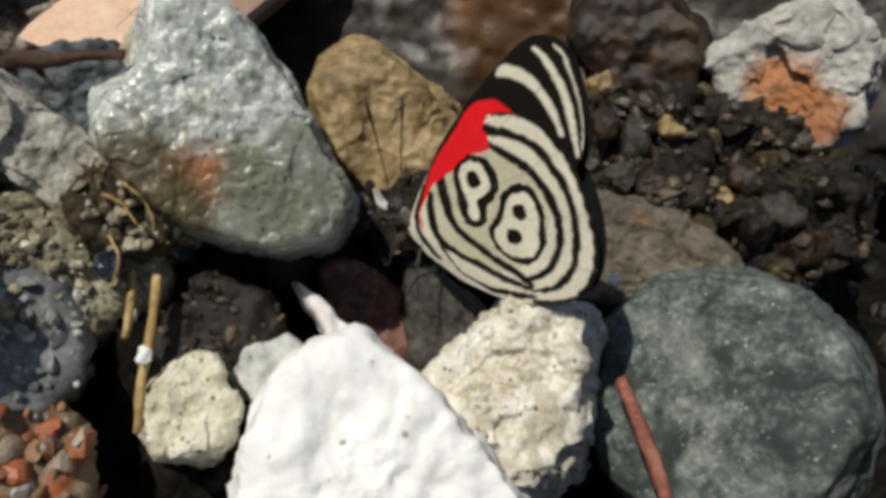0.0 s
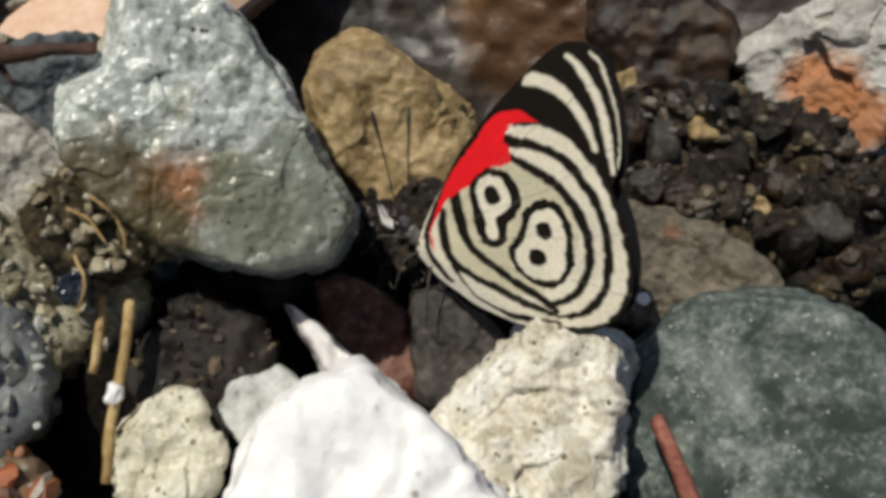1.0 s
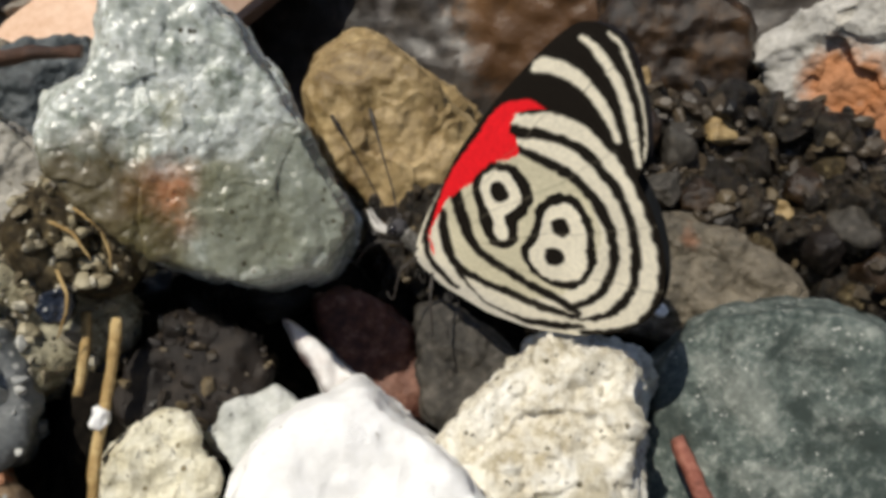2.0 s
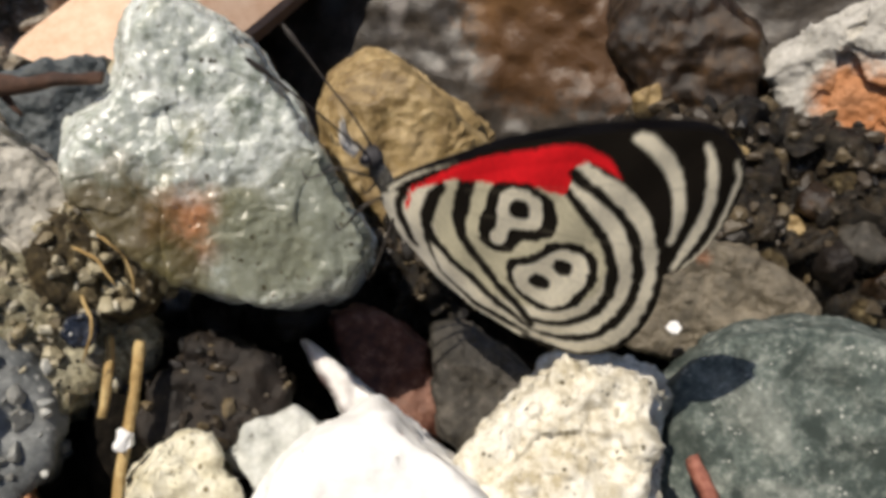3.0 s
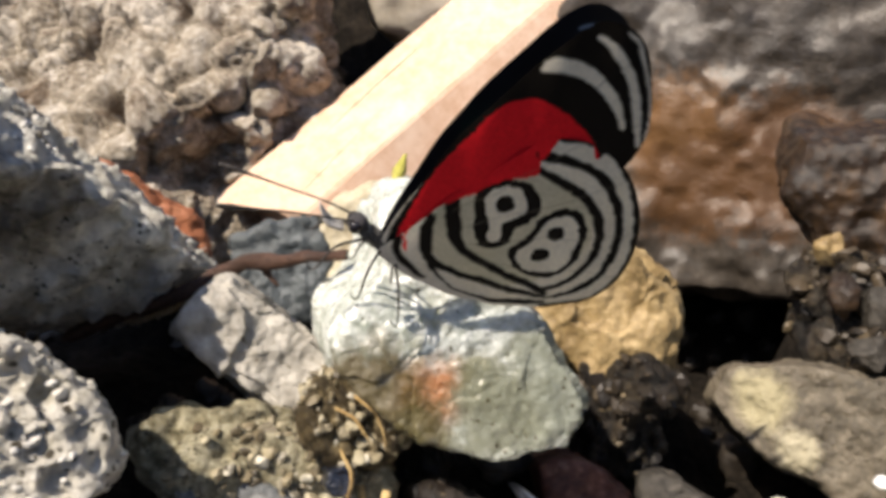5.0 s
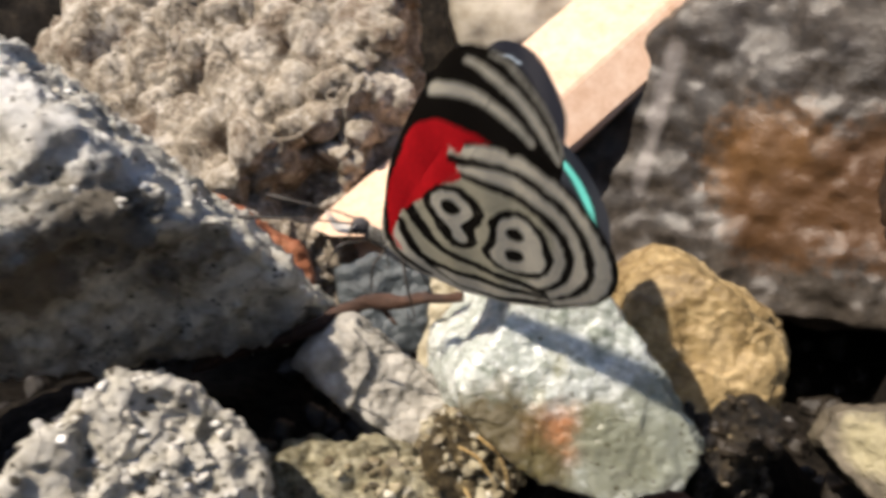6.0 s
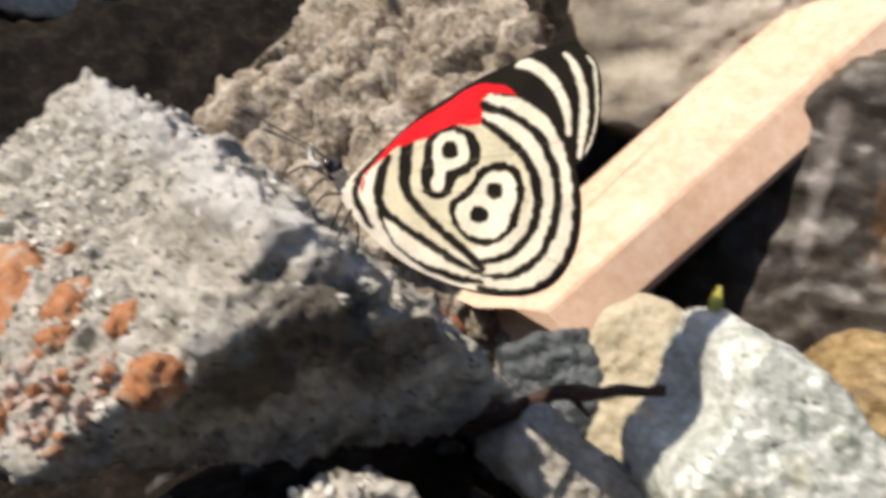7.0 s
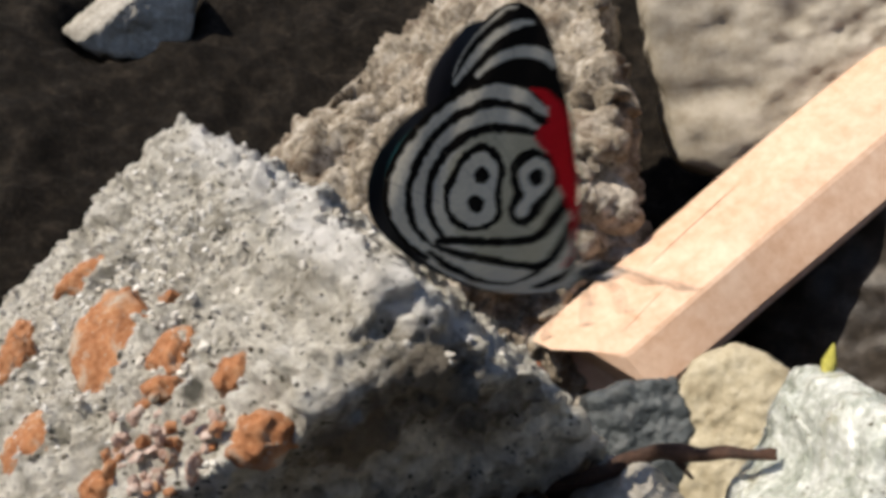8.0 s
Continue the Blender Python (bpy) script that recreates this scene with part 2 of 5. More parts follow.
gravel_mat = mineral("gravel_rock", (0.0055, 0.0044, 0.0033), (0.0193, 0.0149, 0.011), (0.0605, 0.0495, 0.0358), 0.5, rough=0.5, gloss=0.5)
wetblack = mineral("wet_black_rock", (0.006, 0.007, 0.010), (0.012, 0.014, 0.02), (0.04, 0.045, 0.06), 0.4, rough=0.22, bump=0.05, gloss=0.7)
bark = mineral("bark", (0.02, 0.010, 0.007), (0.05, 0.025, 0.016), (0.11, 0.055, 0.035), 0.4, rough=0.7)
red_bark = mineral("red_bark", (0.10, 0.03, 0.02), (0.26, 0.09, 0.06), (0.42, 0.20, 0.15), 0.5, rough=0.6)
leaf_mat = mineral("leaf_scrap", (0.30, 0.28, 0.04), (0.45, 0.42, 0.08), (0.6, 0.55, 0.16), 0.3, rough=0.5)
straw_mat = mineral("straw", (0.20, 0.12, 0.04), (0.42, 0.28, 0.11), (0.62, 0.48, 0.24), 0.5, rough=0.5)
brick_chip = mineral("brick_chip", (0.22, 0.08, 0.03), (0.47, 0.20, 0.085), (0.62, 0.38, 0.22), 0.4, (0.50, 0.44, 0.35), 0.15, (0.62, 0.55, 0.45), 0.22, rough=0.85, bump=0.8)
fur = mineral("fur", (0.02, 0.018, 0.016), (0.08, 0.075, 0.065), (0.50, 0.48, 0.44), 0.15, rough=0.9)
dark_fur = mineral("dark_fur", (0.012, 0.011, 0.012), (0.03, 0.028, 0.03), (0.10, 0.095, 0.10), 0.2, rough=0.8)
pale_fur = mineral("pale_fur", (0.3, 0.28, 0.26), (0.55, 0.53, 0.50), (0.72, 0.70, 0.66), 0.2, rough=0.9)
eye_mat = mineral("eye", (0.006, 0.005, 0.006), (0.012, 0.010, 0.012), (0.02, 0.018, 0.02), 0.2, rough=0.3, bump=0.0, gloss=0.6)
chitin = mineral("chitin", (0.015, 0.012, 0.010), (0.03, 0.024, 0.02), (0.07, 0.06, 0.05), 0.2, rough=0.5, bump=0.1)


def wing_material(name, rough, gloss):
    """The pigment of the wing scales is in the mesh; fine scaly relief on top."""
    m = bpy.data.materials.new(name)
    m.use_nodes = True
    nt = m.node_tree
    bsdf = nt.nodes["Principled BSDF"]
    paint = nt.nodes.new("ShaderNodeAttribute")
    paint.attribute_name = "scales"
    nt.links.new(paint.outputs["Color"], bsdf.inputs["Base Color"])
    bsdf.inputs["Roughness"].default_value, bsdf.inputs["Specular IOR Level"].default_value = rough, gloss
    b = nt.nodes.new("ShaderNodeBump")
    b.inputs["Strength"].default_value, b.inputs["Distance"].default_value = 0.3, 0.0001
    nt.links.new(noise_tex(nt, nt.nodes.new("ShaderNodeTexCoord").outputs["Object"], 3500, 3), b.inputs["Height"])
    nt.links.new(b.outputs[0], bsdf.inputs["Normal"])
    return m


wing_under = wing_material("wing_underside", 0.8, 0.10)
wing_over = wing_material("wing_upperside", 0.4, 0.5)


# ---- shapes ----
def hashed(i, seed):
    h = (i[..., 0] * 374761393 + i[..., 1] * 668265263 + i[..., 2] * 2147483647 + seed * 144665) & 0xFFFFFFFF
    h = ((h ^ (h >> 13)) * 1274126177) & 0xFFFFFFFF
    return ((h ^ (h >> 16)) & 0xFFFF) / 32767.5 - 1.0


def value_noise(p, seed):
    """Smooth noise in -1..1 at the points p."""
    i = np.floor(p).astype(np.int64)
    f = p - i
    f = f * f * f * (f * (f * 6 - 15) + 10)
    out = 0.0
    for dx in (0, 1):
        for dy in (0, 1):
            for dz in (0, 1):
                w = np.where(dx, f[:, 0], 1 - f[:, 0]) * np.where(dy, f[:, 1], 1 - f[:, 1]) * np.where(dz, f[:, 2], 1 - f[:, 2])
                out = out + w * hashed(i + np.array([dx, dy, dz]), seed)
    return out


def fbm(p, seed, octaves=4, gain=0.5):
    out, amp = 0.0, 1.0
    for o in range(octaves):
        out = out + amp * value_noise(p * 2.03**o + 17.3 * o, seed + o)
        amp *= gain
    return out


def pebbles(p, seed):
    """Rounded knobs, one in each cell, in -0.5..0.5."""
    p = p + 0.25 * np.stack([value_noise(p * 1.3, seed + 70 + a) for a in range(3)], 1)
    i = np.floor(p).astype(np.int64)
    near = np.full(len(p), 9.0)
    for dx in (-1, 0, 1):
        for dy in (-1, 0, 1):
            for dz in (-1, 0, 1):
                c = i + np.array([dx, dy, dz])
                at = c + 0.5 + 0.42 * np.stack([hashed(c, seed + 75 + a) for a in range(3)], 1)
                size = 1.0 + 0.35 * hashed(c, seed + 79)
                near = np.minimum(near, np.linalg.norm(p - at, axis=1) / size)
    return np.sqrt(np.clip(1 - (near / 0.8) ** 2, 0, 1)) - 0.6


def broken(p, seed):
    """Tilted flat breaks, one in each cell, in about -0.5..0.5."""
    p = p + 0.2 * np.stack([value_noise(p * 2.1, seed + 30 + a) for a in range(3)], 1)
    i = np.floor(p).astype(np.int64)
    near, out = np.full(len(p), 9.0), np.zeros(len(p))
    for dx in (-1, 0, 1):
        for dy in (-1, 0, 1):
            for dz in (-1, 0, 1):
                c = i + np.array([dx, dy, dz])
                away = p - c - 0.5 - 0.45 * np.stack([hashed(c, seed + a) for a in range(3)], 1)
                tilt = np.stack([hashed(c, seed + 5 + a) for a in range(3)], 1)
                far = np.linalg.norm(away, axis=1)
                out = np.where(far < near, (away * tilt).sum(1) + 0.25 * hashed(c, seed + 9), out)
                near = np.minimum(near, far)
    return out


BALLS = {}


def ball(detail):
    if detail not in BALLS:
        bm = bmesh.new()
        bmesh.ops.create_icosphere(bm, subdivisions=detail, radius=1.0)
        BALLS[detail] = (np.array([v.co for v in bm.verts]), [[v.index for v in f.verts] for f in bm.faces])
        bm.free()
    return BALLS[detail]


def mesh_of(name, verts, faces, mats, smooth=True):
    me = bpy.data.meshes.new(name)
    me.from_pydata([tuple(v) for v in verts], [], faces)
    for m in mats if isinstance(mats, (list, tuple)) else [mats]:
        me.materials.append(m)
    if smooth:
        me.polygons.foreach_set("use_smooth", [True] * len(me.polygons))
    me.update()
    return me


FOOT = []      # where stones reach down: x, y, lowest z, radius


def stone(name, label, mat, centre, cuts, lump=0.06, grain=0.02, p=28, detail=6, seed=1, rug=0.0, pebbly=None, facets=0, dents=(), shatter=(), holes=None, category="stone", group="", kind=""):
    """A stone chipped out of a ball by planes (compass azimuth from +x, height, distance in cm), worn round, with lumps and grain."""
    u, faces = ball(detail)
    az, el, d = np.radians([c[0] for c in cuts]), np.radians([c[1] for c in cuts]), np.array([c[2] for c in cuts])
    n = np.stack([np.cos(el) * np.cos(az), np.cos(el) * np.sin(az), np.sin(el)], 1)
    if facets:
        rng = np.random.default_rng(seed)
        r = 1 / (u @ n.T / d).max(1)
        extra = rng.normal(size=(facets, 3))
        extra /= np.linalg.norm(extra, axis=1)[:, None]
        reach = (u * r[:, None] @ extra.T).max(0) * rng.uniform(0.88, 0.99, facets)
        n, d = np.vstack([n, extra]), np.concatenate([d, reach])
    weight = np.maximum(u @ n.T / d, 0) ** p
    total = weight.sum(1)
    r = total ** (-1 / p)
    r = np.minimum(r, 9.0 * np.median(r))
    out = (weight / total[:, None]) @ n
    out /= np.linalg.norm(out, axis=1)[:, None]
    q = u * r[:, None] + np.array(centre)
    for a, b, radius in dents:
        a, b = np.array(a), np.array(b)
        t = np.clip((q - a) @ (b - a) / ((b - a) @ (b - a)), 0, 1)[:, None]
        away = q - a - t * (b - a)
        far = np.linalg.norm(away, axis=1)[:, None]
        hold = radius * (1 + 0.10 * value_noise(q * 3.0, seed + 33))[:, None]
        f = far / hold
        keep = np.where(f < 0.7, 1.0, 1 + (f - 0.7) ** 2 / 1.2)
        q = np.where(f < 1.3, a + t * (b - a) + away / far * hold * keep, q)
    rise = lump * fbm(q / (lump * 6 + 0.02), seed, 3) + grain * fbm(q / (grain * 6 + 0.01), seed + 40, 3, 0.6)
    if rug:
        rise = rise + rug * (1 - np.abs(fbm(q / (rug * 7), seed + 60, 4, 0.55)) * 1.6)
    if pebbly:
        high, wide = pebbly
        rise = rise + high * pebbles(q / wide, seed)
    if holes:
        deep, wide = holes
        where = np.clip(4 * fbm(q / (3.1 * wide), seed + 81, 2) + 0.3, 0, 1)
        rise = rise - deep * where * np.clip(pebbles(q / wide, seed + 90) - 0.05, 0, 0.3) / 0.3
    for high, wide in shatter:
        rise = rise + high * broken(q / wide, seed + 20)
    w = q + out * rise[:, None]
    ob = new(name, mesh_of(name, (w - np.array(centre)) * CM, faces, mat))
    ob.location = Vector(centre) * CM
    low = w[:, 2].min()
    foot = w[w[:, 2] < low + 0.35 * (w[:, 2].max() - low)]
    FOOT.append((foot[:, 0].mean(), foot[:, 1].mean(), low, 0.5 * (np.ptp(foot[:, 0]) + np.ptp(foot[:, 1])) / 2))
    return tagged(ob, label, category, group, kind)


stone("quartz_stone", "pale blue-grey crystalline quartz stone with a rusty orange patch", quartz, (-1.85, 5.67, 3.08), [
    (-161, 16, 0.91), (-175, 38, 0.91), (134, 71, 1.2), (39, 49, 0.91), (35, 44, 0.85), (23, 25, 0.7), (21, 21, 0.7), (21, 21, 0.72), (-16, -26, 1.28), (-75, -50, 1.06), (-113, -44, 0.82), (-131, -31, 0.8), (-150, -5, 0.88), (-73, 29, 0.85), (-34, 24, 1.51), (-111, 24, 1.38), (-73, 64, 1.58), (-73, -6, 1.38), (107, -29, 0.9), (69, -24, 1.54), (146, -24, 1.41), (107, 6, 1.62), (107, -64, 1.41)], lump=0.02, grain=0.003, p=60, detail=8, shatter=[(0.06, 0.85), (0.012, 0.3)], facets=12, dents=[((-2.15, 4.52, 4.4), (-3.54, 7.38, 3.23), 0.44)], seed=3)
stone("tan_stone", "yellowish tan rounded stone behind the quartz", tan, (-0.59, 7.63, 2.04), [
    (176, 31, 1), (150, 58, 1.03), (41, 57, 0.78), (29, 47, 0.68), (21, 38, 0.71), (-3, -1, 0.83), (-18, -23, 0.94), (-69, -53, 1.07), (-154, -27, 0.62), (-167, -4, 0.78), (-86, 28, 1), (-47, 22, 1.14), (-124, 22, 1.18), (-86, 63, 1.26), (-86, -7, 1.29), (94, -28, 1), (56, -22, 1.14), (133, -22, 1.18), (94, 7, 1.26), (94, -63, 1.29)], lump=0.05, grain=0.008, facets=14, detail=7, shatter=[(0.045, 0.6)], seed=4)
stone("white_stone", "bright white sunlit rounded stone with small pits", white, (-0.47, 3.14, 1.65), [
    (-169, 11, 0.94), (179, 19, 0.92), (168, 27, 0.98), (141, 41, 1.09), (121, 47, 1.14), (42, 33, 0.88), (37, 29, 0.82), (34, 27, 0.8), (33, 27, 0.81), (-1, 7, 1.06), (-61, -24, 0.95), (-92, -27, 0.78), (-129, -16, 0.92), (-81, 54, 0.45), (-32, 41, 0.98), (-131, 41, 0.9), (-81, 89, 1.02), (-81, 19, 0.84), (99, -54, 0.8), (49, -41, 1.21), (148, -41, 1.13), (99, -19, 1.25), (99, -89, 1.07)], lump=0.05, grain=0.02, seed=5)
stone("white_shard", "long white stone shard with a dark brown edge", shard, (-0.65, 4.59, 1.43), [
    (46, 32, 0.25), (45, 31, 0.21), (26, 22, 0.36), (-71, -33, 0.59), (-138, -24, 0.18), (-152, -16, 0.15), (-86, 50, 0.3), (-38, 39, 0.84), (-133, 39, 0.94), (-86, 85, 1.02), (-86, 15, 0.73), (94, -50, 0.7), (47, -39, 1.1), (142, -39, 1.2), (94, -15, 1.28), (94, -85, 0.99)], lump=0.03, grain=0.012, p=30, seed=6)
stone("speckled_stone", "pale tan speckled stone with flat lit top", speckled, (0.57, 4.24, 1.46), [
    (144, 27, 0.62), (142, 28, 0.62), (129, 36, 0.69), (83, 48, 0.81), (52, 46, 0.87), (-3, 16, 0.68), (-17, 3, 0.54), (-50, -19, 0.68), (-107, -31, 0.73), (-149, -20, 0.7), (-171, -7, 0.68), (-101, 51, 0.7), (-53, 39, 0.83), (-149, 39, 0.89), (-101, 86, 0.95), (-101, 16, 0.97), (79, -51, 0.8), (31, -39, 0.9), (127, -39, 0.96), (79, -16, 1.01), (79, -86, 1.04)], lump=0.05, grain=0.03, detail=7, rug=0.015, shatter=[(0.09, 0.4), (0.035, 0.17)], facets=16, seed=7)
stone("green_stone", "large grey-green mottled smooth stone", green, (2.69, 4.86, 0.62), [
    (168, -7, 1.25), (149, 12, 1.4), (132, 28, 1.39), (109, 43, 1.32), (95, 49, 1.29), (42, 54, 1.24), (15, 48, 1.19), (-20, 27, 1.13), (-41, 7, 1.09), (-71, -18, 1.11), (-102, -31, 1.19), (-151, -30, 1.29), (175, -13, 1.23), (-125, 46, 1.3), (-80, 36, 1.76), (-170, 36, 1.69), (-125, 81, 1.7), (-125, 11, 1.73), (55, -46, 1.2), (10, -36, 1.69), (100, -36, 1.62), (55, -11, 1.64), (55, -81, 1.66)], lump=0.06, grain=0.012, detail=6, seed=8)
stone("grey_brown_stone", "grey-brown angular stone with an olive wet end", greybrown, (1.84, 6.36, 1.31), [
    (146, 28, 1.34), (94, 53, 0.74), (64, 54, 0.53), (36, 51, 0.61), (-18, 19, 1.12), (-73, -36, 0.78), (-106, -46, 0.58), (-131, -45, 0.58), (-157, -33, 0.87), (-113, 40, 0.6), (-71, 31, 1.33), (-155, 31, 1.37), (-113, 75, 0.85), (-113, 5, 0.86), (67, -40, 0.8), (25, -31, 1.46), (109, -31, 1.5), (67, -5, 0.98), (67, -75, 0.99)], lump=0.05, grain=0.02, facets=12, detail=7, seed=9)
stone("dark_pebble", "dark grey pebble with fine scratches", darkgrey, (0, 5.17, 1.38), [
    (125, 44, 0.55), (52, 42, 0.39), (41, 37, 0.35), (-18, -10, 0.39), (-34, -23, 0.37), (-70, -37, 0.46), (-142, -27, 0.43), (-177, 0, 0.3), (-92, 46, 0.4), (-47, 36, 0.52), (-137, 36, 0.45), (-92, 81, 0.57), (-92, 11, 0.57), (88, -46, 0.5), (43, -36, 0.59), (133, -36, 0.52), (88, -11, 0.63), (88, -81, 0.63)], lump=0.04, grain=0.02, seed=10)
stone("red_stone", "dark red-brown stone with a pale rim", redbrown, (-0.7, 5.62, 1.15), [
    (114, 51, 0.55), (57, 43, 0.39), (40, 34, 0.34), (10, 7, 0.34), (6, 3, 0.36), (-90, -42, 0.58), (-144, -24, 0.26), (-144, -24, 0.26), (-164, -3, 0.4), (-83, 43, 0.5), (-39, 34, 0.58), (-126, 34, 0.62), (-83, 78, 0.63), (-83, 8, 0.67), (97, -43, 0.6), (54, -34, 0.64), (141, -34, 0.69), (97, -8, 0.69), (97, -78, 0.74)], lump=0.03, grain=0.015, seed=11)
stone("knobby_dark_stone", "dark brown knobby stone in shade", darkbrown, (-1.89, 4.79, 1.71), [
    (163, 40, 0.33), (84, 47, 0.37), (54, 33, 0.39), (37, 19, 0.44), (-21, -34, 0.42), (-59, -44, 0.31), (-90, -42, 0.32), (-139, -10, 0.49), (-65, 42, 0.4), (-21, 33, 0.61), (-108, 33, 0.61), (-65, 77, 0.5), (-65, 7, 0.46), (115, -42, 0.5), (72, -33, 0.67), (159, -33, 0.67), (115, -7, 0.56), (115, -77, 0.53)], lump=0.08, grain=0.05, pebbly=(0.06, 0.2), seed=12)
stone("mud_clod", "brown muddy clod with rootlets", mud, (-2.51, 5.02, 2.7), [
    (-179, 44, 0.3), (99, 60, 0.27), (56, 39, 0.24), (38, 18, 0.27), (-1, -36, 0.34), (-76, -55, 0.26), (-116, -39, 0.23), (-139, -10, 0.28), (-59, 31, 0.3), (-20, 25, 0.45), (-99, 25, 0.45), (-59, 66, 0.37), (-59, -4, 0.36), (121, -31, 0.5), (81, -25, 0.58), (160, -25, 0.58), (121, 4, 0.5), (121, -66, 0.49)], lump=0.1, grain=0.06, pebbly=(0.08, 0.16), seed=13)
stone("mossy_clod", "olive-grey gravelly clod of earth", mossy, (-3.17, 4.8, 2.22), [
    (-179, 51, 0.76), (98, 57, 0.49), (82, 51, 0.45), (80, 50, 0.45), (60, 37, 0.55), (37, 11, 0.78), (7, -25, 0.9), (-47, -49, 0.68), (-85, -46, 0.49), (-103, -37, 0.47), (-129, -8, 0.58), (-51, 34, 0.5), (-11, 27, 1), (-92, 27, 1.05), (-51, 69, 0.65), (-51, -1, 0.66), (129, -34, 0.7), (88, -27, 1.13), (169, -27, 1.18), (129, 1, 0.78), (129, -69, 0.79)], lump=0.08, grain=0.05, detail=7, pebbly=(0.07, 0.22), seed=14)
stone("blue_grey_stone", "blue-grey stone spotted with pale grit", bluegrey, (-3.35, 4.35, 1.94), [
    (-156, 25, 0.48), (110, 54, 0.63), (74, 39, 0.55), (54, 23, 0.51), (34, 0, 0.5), (14, -20, 0.55), (-37, -43, 0.62), (-98, -32, 0.53), (-140, 7, 0.43), (-49, 41, 0.5), (-7, 32, 0.73), (-92, 32, 0.7), (-49, 76, 0.74), (-49, 6, 0.73), (131, -41, 0.6), (88, -32, 0.79), (173, -32, 0.77), (131, -6, 0.8), (131, -76, 0.8)], lump=0.08, grain=0.04, seed=15)
stone("cream_stone", "cream-coloured rough stone beside dry straws", cream, (-1.94, 4.04, 1.52), [
    (-175, 25, 0.31), (159, 39, 0.33), (103, 45, 0.43), (35, 8, 0.34), (33, 7, 0.33), (7, -15, 0.35), (-42, -37, 0.36), (-97, -31, 0.37), (-144, 0, 0.35), (-59, 48, 0.35), (-13, 38, 0.47), (-105, 38, 0.47), (-59, 83, 0.53), (-59, 13, 0.49), (121, -48, 0.5), (75, -38, 0.56), (167, -38, 0.57), (121, -13, 0.63), (121, -83, 0.59)], lump=0.05, grain=0.01, facets=14, detail=7, shatter=[(0.045, 0.25)], seed=16)
stone("pale_flat_stone", "pale grey flat stone beside the white stone", palegrey, (-1.31, 4.42, 1.54), [
    (152, 34, 0.32), (113, 43, 0.25), (59, 33, 0.27), (48, 28, 0.3), (-25, -25, 0.34), (-77, -38, 0.23), (-119, -28, 0.27), (-149, -9, 0.36), (-75, 50, 0.3), (-28, 39, 0.47), (-122, 39, 0.45), (-75, 85, 0.37), (-75, 15, 0.36), (105, -50, 0.4), (58, -39, 0.53), (152, -39, 0.52), (105, -15, 0.43), (105, -85, 0.43)], lump=0.05, grain=0.025, seed=17)
stone("orange_clod", "orange-brown crumbly clod of earth", orangebrown, (-3.13, 3.66, 1.33), [
    (139, 50, 0.49), (112, 49, 0.5), (76, 37, 0.53), (34, -2, 0.41), (27, -9, 0.4), (-20, -37, 0.49), (-99, -29, 0.46), (-149, 14, 0.37), (-49, 44, 0.4), (-5, 35, 0.59), (-94, 35, 0.58), (-49, 79, 0.63), (-49, 9, 0.62), (131, -44, 0.5), (86, -35, 0.65), (175, -35, 0.65), (131, -9, 0.7), (131, -79, 0.69)], lump=0.06, grain=0.05, pebbly=(0.1, 0.2), seed=18)
stone("pale_slab", "long pale grey slab lying against the quartz", slab, (-3.47, 5.78, 2.81), [
    (-176, 47, 0.68), (142, 64, 0.66), (53, 37, 0.4), (44, 26, 0.37), (16, -15, 0.64), (-10, -40, 0.76), (-108, -42, 0.47), (-128, -26, 0.33), (-136, -13, 0.44), (-58, 31, 0.5), (-19, 25, 0.88), (-98, 25, 0.97), (-58, 66, 0.85), (-58, -4, 0.86), (122, -31, 0.8), (82, -25, 1.08), (161, -25, 1.17), (122, 4, 1.05), (122, -66, 1.06)], lump=0.04, grain=0.01, p=30, shatter=[(0.05, 0.7)], detail=7, seed=19)
stone("pale_pebble", "cream elongated pebble with a small pit", palepebble, (-3.32, 8.94, 1.81), [
    (-176, 11, 0.69), (171, 29, 0.79), (138, 55, 0.98), (58, 56, 1.06), (30, 40, 1.01), (-3, -7, 0.67), (-12, -20, 0.66), (-40, -42, 0.86), (-121, -43, 1.09), (-168, 0, 0.73), (-83, 34, 0.6), (-43, 27, 0.9), (-123, 27, 0.86), (-83, 69, 1.09), (-83, -1, 1.14), (97, -34, 0.7), (57, -27, 0.96), (137, -27, 0.92), (97, 1, 1.15), (97, -69, 1.2)], lump=0.03, grain=0.012, seed=20)
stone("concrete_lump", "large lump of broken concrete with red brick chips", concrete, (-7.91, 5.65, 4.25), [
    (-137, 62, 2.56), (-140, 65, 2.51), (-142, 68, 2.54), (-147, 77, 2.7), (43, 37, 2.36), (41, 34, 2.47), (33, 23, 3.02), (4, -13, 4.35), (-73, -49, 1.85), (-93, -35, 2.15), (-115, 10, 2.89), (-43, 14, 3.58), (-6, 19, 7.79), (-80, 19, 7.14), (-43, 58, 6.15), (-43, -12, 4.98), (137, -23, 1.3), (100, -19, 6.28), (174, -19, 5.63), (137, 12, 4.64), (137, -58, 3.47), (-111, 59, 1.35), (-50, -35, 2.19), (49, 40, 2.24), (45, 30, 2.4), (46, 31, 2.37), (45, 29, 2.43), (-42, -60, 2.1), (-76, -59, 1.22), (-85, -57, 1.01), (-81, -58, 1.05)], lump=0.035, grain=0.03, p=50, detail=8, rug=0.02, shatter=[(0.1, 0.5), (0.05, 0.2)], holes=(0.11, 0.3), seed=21)
